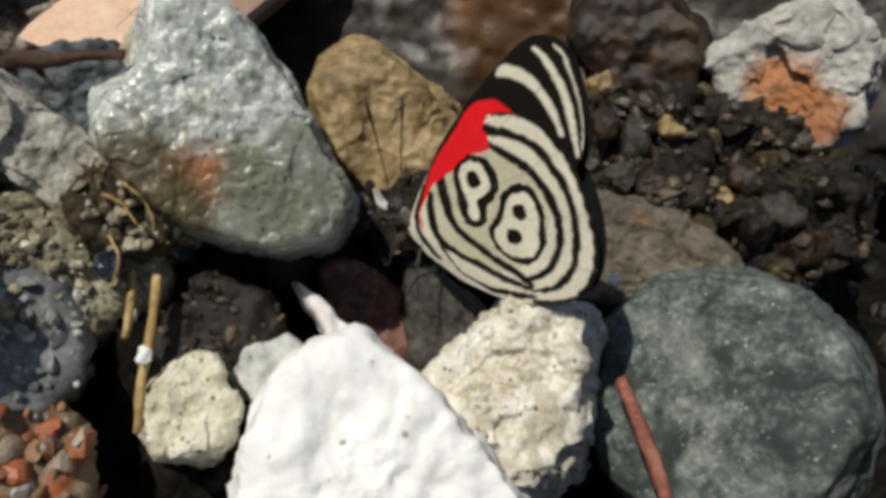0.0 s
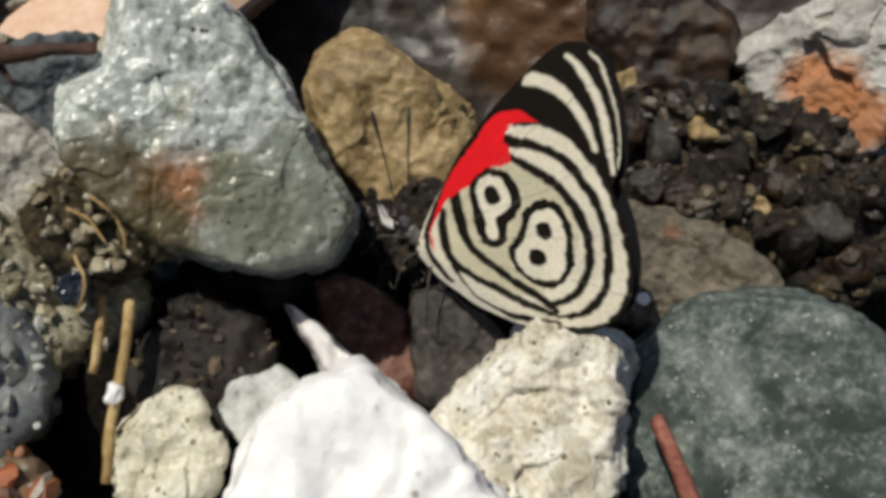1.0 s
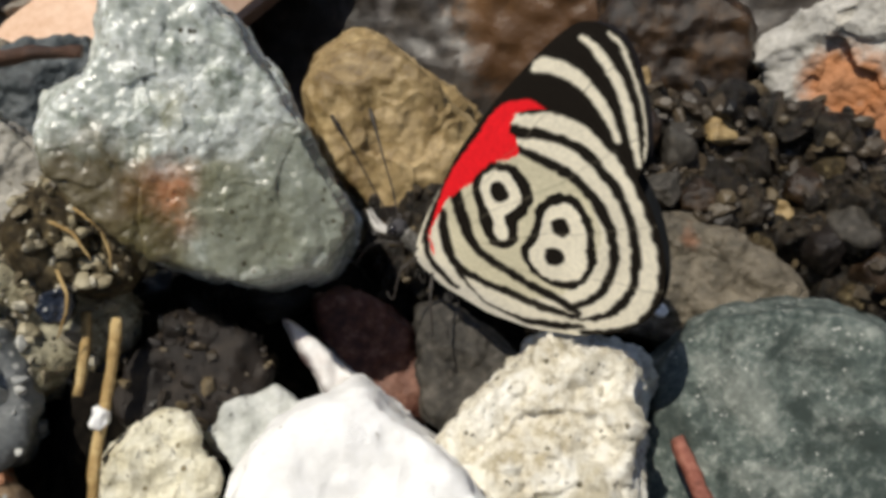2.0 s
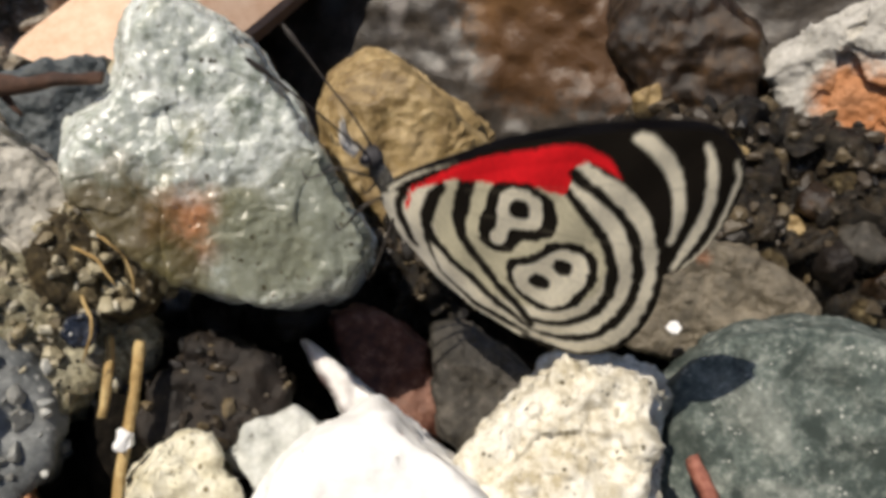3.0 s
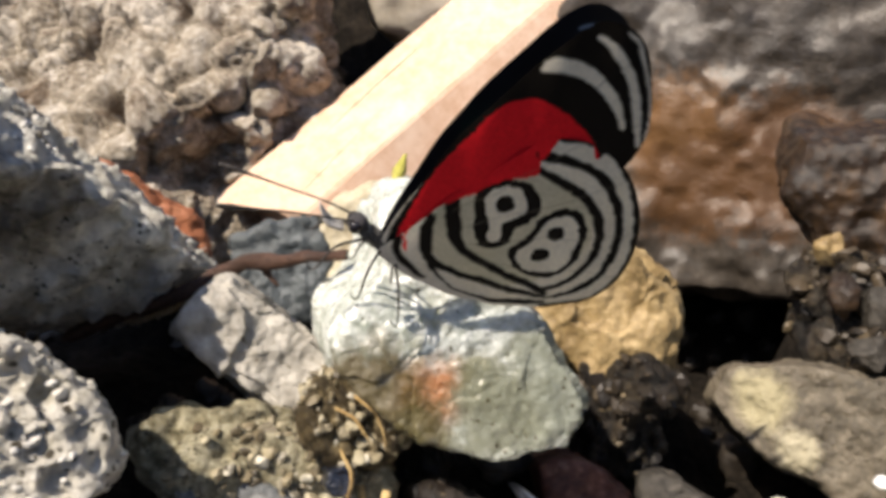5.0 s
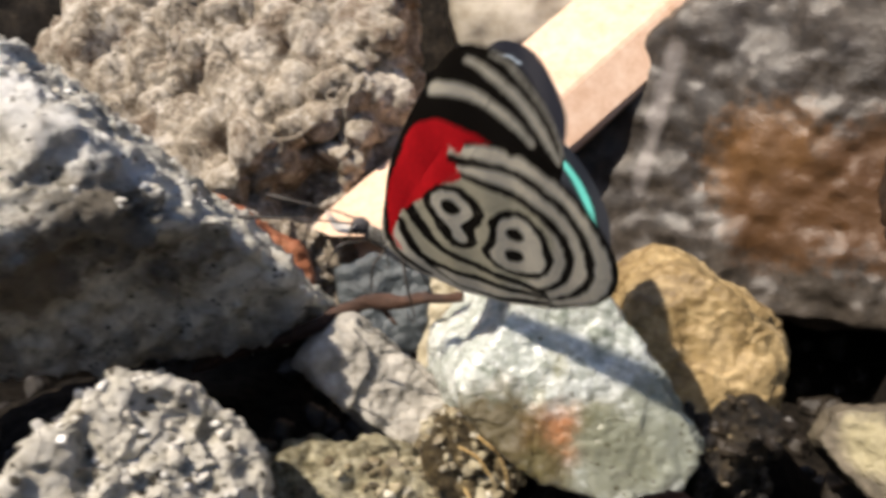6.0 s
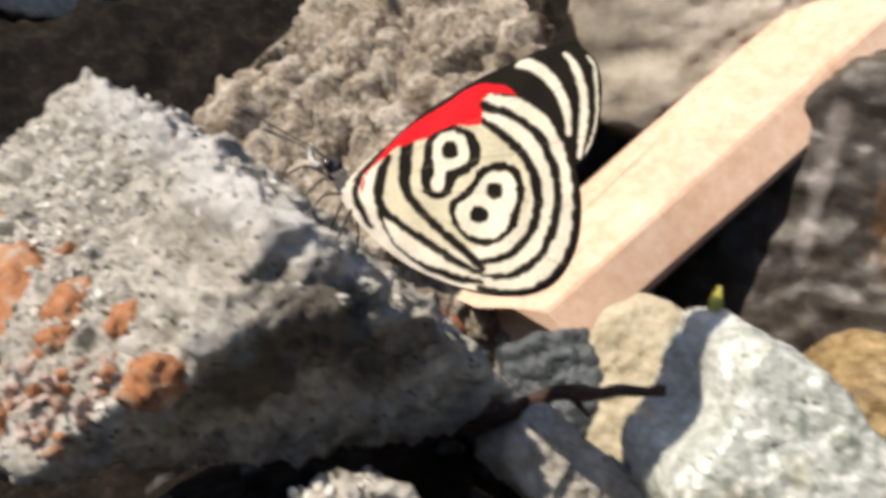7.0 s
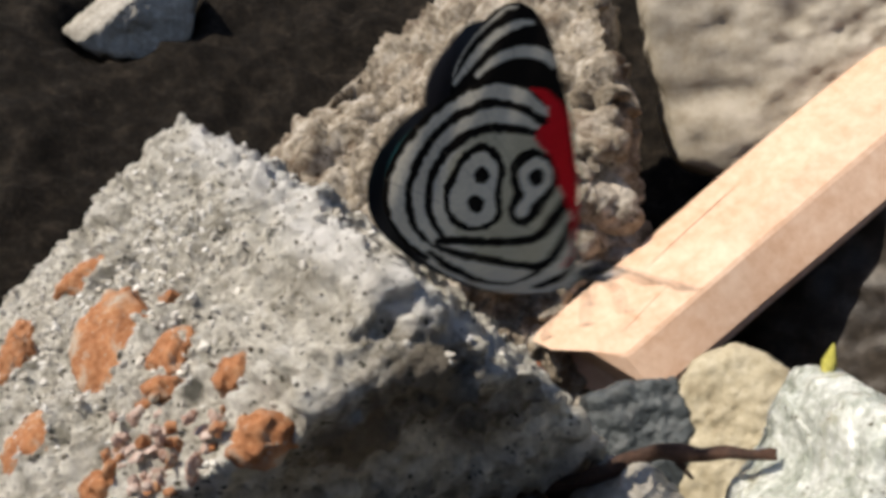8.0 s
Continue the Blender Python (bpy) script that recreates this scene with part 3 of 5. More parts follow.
stone("pitted_stone", "grey pitted stone at the foot of the concrete", pitted, (-4.21, 3.56, 3.75), [
    (179, 55, 0.59), (93, 55, 0.64), (62, 31, 0.6), (32, -8, 0.76), (-7, -41, 0.75), (-80, -43, 0.51), (-110, -20, 0.56), (-43, 34, 0.4), (-2, 27, 0.81), (-83, 27, 0.93), (-43, 69, 0.68), (-43, -1, 0.63), (137, -34, 0.5), (97, -27, 0.87), (178, -27, 1), (137, 1, 0.75), (137, -69, 0.7)], lump=0.05, grain=0.02, detail=7, holes=(0.09, 0.22), shatter=[(0.06, 0.25)], seed=22)
stone("conglomerate_rock", "big knobbly grey conglomerate boulder", conglomerate, (-9.7, 15.64, 4.04), [
    (-113, 75, 5.58), (-7, 73, 5.71), (15, 1, 3.99), (15, -3, 3.97), (13, -9, 4.07), (2, -27, 5.63), (-88, -51, 7.45), (-129, -24, 4.95), (-136, -7, 4.2), (-140, 8, 3.97), (-140, 18, 4.12), (-61, 10, 3.2), (-26, 8, 5.27), (-97, 8, 5.76), (-61, 45, 7.42), (-61, -25, 8.05), (119, -10, 2.5), (83, -8, 4.81), (154, -8, 5.3), (119, 25, 6.96), (119, -45, 7.59), (-99, 51, 0.78)], lump=0.12, grain=0.03, detail=8, p=40, pebbly=(0.6, 0.66), shatter=[(0.3, 1.3), (0.05, 0.42)], seed=23)
stone("vein_boulder", "large grey-brown boulder with a pale vein and rusty stain", boulder, (4.38, 14.65, 1.14), [
    (178, 32, 6.78), (169, 47, 5.66), (164, 55, 5.12), (148, 70, 4.18), (71, 81, 3.22), (22, 76, 3.04), (-29, 23, 4.57), (-49, -22, 4.68), (-91, -57, 2.98), (-106, -57, 3.28), (-163, -11, 7.67), (-109, 21, 2.05), (-72, 17, 8.00), (-146, 17, 8.34), (-109, 56, 4.34), (-109, -14, 4.00), (71, -21, 2.93), (34, -17, 8.58), (108, -17, 8.92), (71, 14, 4.92), (71, -56, 4.57)], lump=0.16, grain=0.004, detail=8, p=40, seed=24)
stone("rusty_stone", "dark rusty-brown wet stone", rusty, (2.37, 8.99, 2.56), [
    (167, 5, 0.76), (90, 74, 0.68), (-2, 45, 0.62), (-18, 10, 0.74), (-59, -55, 0.74), (-124, -65, 0.7), (179, -27, 0.7), (-107, 20, 0.7), (-70, 16, 0.95), (-144, 16, 0.94), (-107, 55, 0.91), (-107, -15, 0.93), (73, -20, 1), (36, -16, 1.15), (110, -16, 1.14), (73, 15, 1.1), (73, -55, 1.13)], lump=0.14, grain=0.05, seed=25)
stone("orange_white_stone", "grey-white stone with an orange weathered flank", orangewhite, (4, 8.12, 2.55), [
    (151, 17, 0.96), (135, 47, 0.72), (131, 52, 0.68), (125, 57, 0.68), (-15, 45, 0.71), (-31, 9, 0.72), (-58, -42, 0.85), (-156, -60, 0.65), (-167, -55, 0.68), (174, -37, 0.87), (-120, 20, 0.5), (-83, 16, 0.92), (-156, 16, 1.07), (-120, 55, 0.91), (-120, -15, 0.91), (60, -20, 0.8), (24, -16, 1.12), (97, -16, 1.27), (60, 15, 1.11), (60, -55, 1.1)], lump=0.07, grain=0.02, facets=12, detail=7, shatter=[(0.1, 0.5)], seed=26)
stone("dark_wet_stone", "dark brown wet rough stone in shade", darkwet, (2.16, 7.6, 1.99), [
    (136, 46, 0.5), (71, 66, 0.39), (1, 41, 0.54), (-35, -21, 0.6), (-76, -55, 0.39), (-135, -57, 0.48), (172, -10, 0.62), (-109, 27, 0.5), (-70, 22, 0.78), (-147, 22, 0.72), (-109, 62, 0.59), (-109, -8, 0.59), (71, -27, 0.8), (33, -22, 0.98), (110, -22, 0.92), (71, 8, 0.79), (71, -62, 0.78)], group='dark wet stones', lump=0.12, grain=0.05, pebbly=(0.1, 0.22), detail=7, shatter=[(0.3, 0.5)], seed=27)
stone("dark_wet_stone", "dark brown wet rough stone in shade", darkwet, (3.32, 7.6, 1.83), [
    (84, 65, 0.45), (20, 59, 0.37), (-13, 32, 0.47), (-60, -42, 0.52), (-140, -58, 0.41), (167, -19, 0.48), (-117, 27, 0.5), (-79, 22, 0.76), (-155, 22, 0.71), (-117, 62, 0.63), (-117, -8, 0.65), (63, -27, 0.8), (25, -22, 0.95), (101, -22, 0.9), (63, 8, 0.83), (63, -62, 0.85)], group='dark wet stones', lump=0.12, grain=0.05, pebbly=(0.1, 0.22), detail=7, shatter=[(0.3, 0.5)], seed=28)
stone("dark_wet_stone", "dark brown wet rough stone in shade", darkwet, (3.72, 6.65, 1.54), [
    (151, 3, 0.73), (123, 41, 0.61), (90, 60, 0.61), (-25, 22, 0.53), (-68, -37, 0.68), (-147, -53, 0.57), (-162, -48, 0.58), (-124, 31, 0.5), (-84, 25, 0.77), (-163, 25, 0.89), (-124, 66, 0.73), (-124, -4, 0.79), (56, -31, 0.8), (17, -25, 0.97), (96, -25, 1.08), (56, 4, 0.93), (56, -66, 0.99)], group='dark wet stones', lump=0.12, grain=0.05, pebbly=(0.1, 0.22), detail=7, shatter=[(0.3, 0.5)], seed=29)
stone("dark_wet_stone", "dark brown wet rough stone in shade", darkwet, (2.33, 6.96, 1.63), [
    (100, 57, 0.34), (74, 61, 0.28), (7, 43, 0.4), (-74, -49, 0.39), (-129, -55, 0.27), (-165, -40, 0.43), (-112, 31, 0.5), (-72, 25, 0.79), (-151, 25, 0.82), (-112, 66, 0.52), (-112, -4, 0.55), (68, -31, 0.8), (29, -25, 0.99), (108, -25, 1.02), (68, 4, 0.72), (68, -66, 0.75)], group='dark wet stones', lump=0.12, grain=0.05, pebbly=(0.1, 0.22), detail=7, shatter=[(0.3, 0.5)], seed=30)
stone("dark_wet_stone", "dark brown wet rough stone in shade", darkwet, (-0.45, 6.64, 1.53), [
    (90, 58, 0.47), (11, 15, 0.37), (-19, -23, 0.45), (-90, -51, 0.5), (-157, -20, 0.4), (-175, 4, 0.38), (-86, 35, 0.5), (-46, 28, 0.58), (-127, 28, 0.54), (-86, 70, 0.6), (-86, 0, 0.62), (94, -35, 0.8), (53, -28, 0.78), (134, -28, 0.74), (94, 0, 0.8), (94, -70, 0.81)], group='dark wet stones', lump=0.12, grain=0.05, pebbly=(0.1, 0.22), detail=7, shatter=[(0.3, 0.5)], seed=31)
stone("beige_boulder", "smooth pale beige boulder behind the plank", beige, (-0.76, 18.69, 5.36), [
    (-92, 86, 3.42), (-11, 64, 2.82), (-15, 16, 3.75), (-33, -54, 3.6), (-115, -72, 3.42), (-126, -69, 3.53), (-168, -10, 4.75), (-170, 4, 4.67), (-94, 6, 1.5), (-59, 5, 5.82), (-130, 5, 5.1), (-94, 41, 3.92), (-94, -29, 3.86), (86, -6, 2), (50, -5, 6.15), (121, -5, 5.42), (86, 29, 4.25), (86, -41, 4.18)], lump=0.15, grain=0.03, seed=32)
stone("far_pale_stone", "pale beige rounded stone on a dark bank", slab, (-22.04, 20.39, 9.74), [
    (-22, 81, 1.81), (38, 28, 2.02), (42, -26, 2.25), (45, -68, 2.23), (-137, -74, 1.99), (-134, -39, 2.01), (-130, 12, 1.99), (-45, -5, 0.7), (-10, -4, 2.07), (-80, -4, 2.04), (-45, 30, 1.81), (-45, -40, 1.82), (135, 5, 0.8), (100, 4, 2.13), (170, 4, 2.11), (135, 40, 1.88), (135, -30, 1.89), (-85, 51, 0.05)], lump=0.08, grain=0.03, facets=8, seed=33)
stone("red_rim_stone", "red-brown stone behind the concrete", brickred, (-6.28, 8.97, 2.53), [
    (-158, 33, 0.79), (49, 38, 0.44), (28, -1, 0.71), (-4, -48, 0.9), (-108, -51, 0.59), (-136, -18, 0.49), (-57, 23, 0.4), (-20, 19, 0.77), (-95, 19, 0.75), (-57, 58, 0.8), (-57, -12, 0.69), (123, -23, 0.5), (85, -19, 0.83), (160, -19, 0.81), (123, 12, 0.86), (123, -58, 0.76)], lump=0.05, grain=0.03, seed=34)
stone("slate_pebble", "dark blue-grey pebble in the gap", slate, (-4.3, 8.61, 2.03), [
    (141, 58, 0.65), (100, 62, 0.61), (17, 7, 0.57), (-1, -21, 0.59), (-108, -49, 0.63), (-139, -29, 0.55), (-157, -2, 0.61), (-73, 31, 0.4), (-34, 25, 0.63), (-112, 25, 0.69), (-73, 66, 0.65), (-73, -4, 0.71), (107, -31, 0.6), (68, -25, 0.76), (146, -25, 0.82), (107, 4, 0.78), (107, -66, 0.84)], lump=0.04, grain=0.02, seed=35)
stone("yellow_speck_pebble", "small yellowish pebble on the dark mud", tan, (2.85, 6.7, 1.77), [
    (147, 12, 0.11), (81, 59, 0.12), (-4, 35, 0.11), (-41, -21, 0.11), (-107, -58, 0.12), (175, -31, 0.11), (-117, 30, 0.1), (-78, 25, 0.15), (-156, 25, 0.15), (-117, 65, 0.15), (-117, -5, 0.15), (63, -30, 0.12), (24, -25, 0.17), (102, -25, 0.16), (63, 5, 0.16), (63, -65, 0.16)], lump=0.01, grain=0.008, detail=4, seed=36)
stone("white_bead_pebble", "tiny glossy white pebble", white, (1.55, 5.5, 1.67), [
    (148, 16, 0.05), (96, 49, 0.05), (12, 33, 0.05), (-35, -18, 0.05), (-84, -48, 0.05), (-163, -36, 0.05), (-110, 39, 0.05), (-68, 31, 0.07), (-152, 31, 0.07), (-110, 74, 0.06), (-110, 4, 0.06), (70, -39, 0.06), (28, -31, 0.08), (112, -31, 0.08), (70, -4, 0.07), (70, -74, 0.07)], lump=0.005, grain=0.003, detail=4, seed=37)
stone("white_grit", "tiny white gritty pebble by the straws", white, (-2.15, 4.04, 2.12), [
    (-164, 19, 0.05), (125, 48, 0.07), (59, 25, 0.06), (21, -12, 0.06), (-31, -44, 0.07), (-98, -38, 0.07), (-146, 1, 0.06), (-56, 43, 0.06), (-13, 34, 0.08), (-100, 34, 0.08), (-56, 78, 0.09), (-56, 8, 0.09), (124, -43, 0.08), (80, -34, 0.09), (167, -34, 0.09), (124, -8, 0.1), (124, -78, 0.1)], lump=0.02, grain=0.015, detail=4, seed=38)
stone("wet_black_pebble", "glossy wet blue-black pebble in the clod", wetblack, (-2.44, 4.48, 2.61), [
    (-170, 32, 0.1), (127, 56, 0.1), (70, 42, 0.11), (27, -7, 0.11), (0, -37, 0.1), (-68, -53, 0.1), (-135, -14, 0.1), (-56, 35, 0.1), (-16, 28, 0.14), (-97, 28, 0.15), (-56, 70, 0.14), (-56, 0, 0.14), (124, -35, 0.15), (83, -28, 0.18), (164, -28, 0.18), (124, 0, 0.17), (124, -70, 0.17)], lump=0.01, grain=0.004, detail=5, seed=39)
stone("grey_clod", "grey-tan gravelly clod of earth", mossy, (-3.73, 4.81, 2.58), [
    (-175, 40, 0.4), (113, 56, 0.36), (68, 39, 0.31), (49, 20, 0.32), (13, -23, 0.41), (-72, -49, 0.33), (-110, -32, 0.3), (-143, 5, 0.35), (-53, 37, 0.3), (-12, 29, 0.48), (-95, 29, 0.47), (-53, 72, 0.42), (-53, 2, 0.41), (127, -37, 0.4), (85, -29, 0.54), (168, -29, 0.53), (127, -2, 0.49), (127, -72, 0.48)], lump=0.07, grain=0.04, pebbly=(0.06, 0.18), seed=40)
stone("grey_clod", "grey-tan gravelly clod of earth", mossy, (-3.22, 4.99, 2.49), [
    (120, 55, 0.33), (60, 35, 0.25), (35, 10, 0.28), (-10, -36, 0.34), (-99, -41, 0.28), (-132, -17, 0.25), (-155, 11, 0.3), (-59, 38, 0.3), (-18, 31, 0.42), (-101, 31, 0.4), (-59, 73, 0.4), (-59, 3, 0.39), (121, -38, 0.4), (79, -31, 0.49), (162, -31, 0.46), (121, -3, 0.46), (121, -73, 0.46)], lump=0.07, grain=0.04, pebbly=(0.06, 0.18), seed=41)
stone("grey_clod", "grey-tan gravelly clod of earth", mossy, (-3.99, 4.97, 2.46), [
    (157, 55, 0.28), (74, 42, 0.26), (43, 7, 0.27), (10, -33, 0.3), (-80, -48, 0.26), (-123, -18, 0.25), (-149, 18, 0.28), (-49, 35, 0.3), (-9, 28, 0.42), (-90, 28, 0.4), (-49, 70, 0.39), (-49, 0, 0.38), (131, -35, 0.4), (90, -28, 0.48), (171, -28, 0.47), (131, 0, 0.45), (131, -70, 0.44)], lump=0.07, grain=0.04, pebbly=(0.06, 0.18), seed=42)

# ---- ground ----
def ground_height(x, y):
    """Mud that rises under each stone's foot, and a bank all round."""
    away = np.hypot(x + 3, (y - 6) * 0.95)
    base = np.clip((away - 13.5) * 0.9, 0, 15) + np.clip((away - 40) * 0.05, 0, 8)
    z, w = base * 0.35, np.full_like(x, 0.35)
    for fx, fy, low, rad in FOOT:
        k = np.exp(-((x - fx) ** 2 + (y - fy) ** 2) / (0.6 * rad + 0.12) ** 2) * 6
        z, w = z + k * (low + 0.10), w + k
    return z / w


def ground():
    near = np.linspace(-28, 22, 301)
    line = np.concatenate([[-400, -200, -100, -60, -40], near, [30, 45, 80, 160, 400]])
    x, y = np.meshgrid(line, line + 10)
    h = ground_height(x.ravel(), y.ravel())
    pts = np.stack([x.ravel(), y.ravel(), h], 1)
    close = np.exp(-((x.ravel() / 40) ** 2 + ((y.ravel() - 8) / 40) ** 2))
    far = np.clip((np.hypot(x.ravel() + 3, y.ravel() - 6) - 10) / 8, 0, 1)
    pts[:, 2] += close * ((0.10 + 0.5 * far) * fbm(pts / (0.5 + 1.2 * far[:, None]), 5, 4) + 0.04 * fbm(pts / 0.15, 9, 3)) - 0.05
    k = len(line)
    faces = [[j * k + i, j * k + i + 1, (j + 1) * k + i + 1, (j + 1) * k + i] for j in range(k - 1) for i in range(k - 1)]
    tagged(new("ground", mesh_of("ground", pts * CM, faces, wet_mud)), "dark wet river mud between the stones", "ground", kind="structure")


ground()


def gravel():
    """Small dark pebbles strewn over the mud in the gaps."""
    rng = np.random.default_rng(8)
    u, faces = ball(3)
    verts, tris = [], []
    for k in range(420):
        x, y = rng.uniform(-11, 7), rng.uniform(1.5, 16)
        r = rng.uniform(0.08, 0.26) * (1 + 0.06 * max(y - 8, 0))
        z = float(ground_height(np.array([x]), np.array([y]))[0])
        squash = rng.uniform(0.6, 1.15, 3)
        bulge = 1 + 0.35 * fbm(u * 1.4 + k * 3.1, 60, 3)
        p = u * bulge[:, None] * squash * r + np.array([x, y, z + 0.25 * r])
        tris += [[a + len(u) * k for a in f] for f in faces]
        verts.append(p)
    ob = new("gravel", mesh_of("gravel", np.concatenate(verts) * CM, tris, gravel_mat))
    tagged(ob, "small dark brown pebbles strewn on wet mud", "gravel", kind="stuff")


gravel()


def rubble():
    """Loose small stones lying in the dark gap."""
    rng = np.random.default_rng(77)
    for k, (x, y, z, r, mat, words) in enumerate(RUBBLE):
        u, faces = ball(4)
        n = rng.normal(size=(12, 3))
        n /= np.linalg.norm(n, axis=1)[:, None]
        d = rng.uniform(0.75, 1.0, 12)
        q = u / ((np.maximum(u @ n.T / d, 0) ** 20).sum(1) ** (1 / 20))[:, None].clip(0.8, 9)
        v = q * (1 + 0.12 * fbm(q * 2 + 5.0 * k, 88, 3))[:, None] * rng.uniform(0.7, 1.1, 3) * r
        ob = new("small_stone", mesh_of("small_stone", v * CM, faces, mat))
        ob.location = Vector((x, y, z)) * CM
        tagged(ob, words, "stone", "small stones in the gap")


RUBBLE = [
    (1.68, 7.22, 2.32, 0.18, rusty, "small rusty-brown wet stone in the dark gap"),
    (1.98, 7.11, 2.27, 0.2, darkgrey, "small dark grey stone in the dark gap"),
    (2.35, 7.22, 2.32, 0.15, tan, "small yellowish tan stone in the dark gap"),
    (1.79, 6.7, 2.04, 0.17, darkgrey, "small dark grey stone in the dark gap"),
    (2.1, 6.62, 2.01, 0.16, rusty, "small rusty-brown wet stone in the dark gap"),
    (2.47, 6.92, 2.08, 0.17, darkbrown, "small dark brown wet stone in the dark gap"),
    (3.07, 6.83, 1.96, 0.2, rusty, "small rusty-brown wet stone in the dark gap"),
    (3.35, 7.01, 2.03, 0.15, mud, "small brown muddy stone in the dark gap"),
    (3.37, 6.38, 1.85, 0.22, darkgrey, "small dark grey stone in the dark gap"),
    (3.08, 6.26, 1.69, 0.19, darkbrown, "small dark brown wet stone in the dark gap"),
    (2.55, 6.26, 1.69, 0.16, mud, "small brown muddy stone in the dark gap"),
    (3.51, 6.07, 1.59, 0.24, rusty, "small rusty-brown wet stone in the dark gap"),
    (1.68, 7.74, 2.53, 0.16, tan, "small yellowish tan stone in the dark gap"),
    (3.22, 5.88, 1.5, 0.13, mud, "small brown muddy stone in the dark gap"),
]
rubble()


# ---- small things ----
def part(name, me, parent, label=""):
    ob = new(name, me)
    ob.parent = parent
    return tagged(ob, label)


def tube(points, radii, sides=8, knots=5, wobble=0.0, seed=0):
    """A round rod along a smooth line through the points, as vertices and faces."""
    p = np.array(points, float)
    q = np.vstack([2 * p[0] - p[1], p, 2 * p[-1] - p[-2]])
    line, rad = [], []
    for i in range(len(p) - 1):
        for t in np.linspace(0, 1, knots, endpoint=False):
            a, b, c, d = q[i : i + 4]
            line.append(0.5 * (2 * b + (c - a) * t + (2 * a - 5 * b + 4 * c - d) * t**2 + (3 * b - a - 3 * c + d) * t**3))
            rad.append(radii[i] * (1 - t) + radii[i + 1] * t)
    line, rad = np.array(line + [p[-1]]), np.array(rad + [radii[-1]])
    ahead = np.gradient(line, axis=0)
    ahead /= np.linalg.norm(ahead, axis=1)[:, None]
    side = np.cross(ahead, (0.31, 0.2, 0.93))
    side /= np.linalg.norm(side, axis=1)[:, None]
    up = np.cross(side, ahead)
    turn = np.linspace(0, 2 * np.pi, sides, endpoint=False)
    ring = np.cos(turn)[None, :, None] * side[:, None] + np.sin(turn)[None, :, None] * up[:, None]
    v = line[:, None] + ring * rad[:, None, None]
    v = v.reshape(-1, 3)
    if wobble:
        v = v + wobble * np.stack([value_noise(v / (wobble * 5), seed + a) for a in range(3)], 1)
    n = len(line)
    faces = [[j * sides + i, j * sides + (i + 1) % sides, (j + 1) * sides + (i + 1) % sides, (j + 1) * sides + i] for j in range(n - 1) for i in range(sides)]
    faces += [list(range(sides))[::-1], [(n - 1) * sides + i for i in range(sides)]]
    return v, faces


def rod(name, label, category, points, radii, mat, **kw):
    v, faces = tube(points, radii, **kw)
    base = v.mean(0)
    ob = new(name, mesh_of(name, (v - base) * CM, faces, mat))
    ob.location = Vector(base) * CM
    return tagged(ob, label, category)


rod("twig", "thin dark brown root bridging the concrete and the quartz", "twig", [(-5.42, 5.99, 2.85), (-4.86, 6, 3.04), (-4.37, 6, 3.2), (-4.01, 5.98, 3.34), (-3.73, 6.06, 3.45), (-3.43, 6.06, 3.53), (-3.16, 6.06, 3.54), (-2.87, 6.03, 3.58), (-2.6, 6.03, 3.58)], [0.07, 0.075, 0.08, 0.07, 0.075, 0.065, 0.06, 0.055, 0.04], bark, sides=10, wobble=0.035, seed=4)
rod("straw", "dry golden straw lying on the mossy clod", "straw", [(-2.32, 4.56, 2.49), (-2.3, 4.41, 2.37), (-2.33, 4.19, 2.15)], [0.03, 0.032, 0.025], straw_mat, wobble=0.008)
rod("straw", "dry golden straw lying on the mossy clod", "straw", [(-2.13, 4.54, 2.46), (-2.13, 4.39, 2.34), (-2.15, 4.19, 2.15), (-2.17, 3.92, 1.96), (-2.18, 3.68, 1.7)], [0.03, 0.035, 0.035, 0.035, 0.03], straw_mat, wobble=0.008)
rod("red_stick", "thin reddish-brown stick leaning on the green stone", "stick", [(1.38, 4.26, 1.66), (1.45, 3.95, 1.57), (1.53, 3.68, 1.45), (1.63, 3.34, 1.24)], [0.05, 0.06, 0.06, 0.055], red_bark, wobble=0.012)


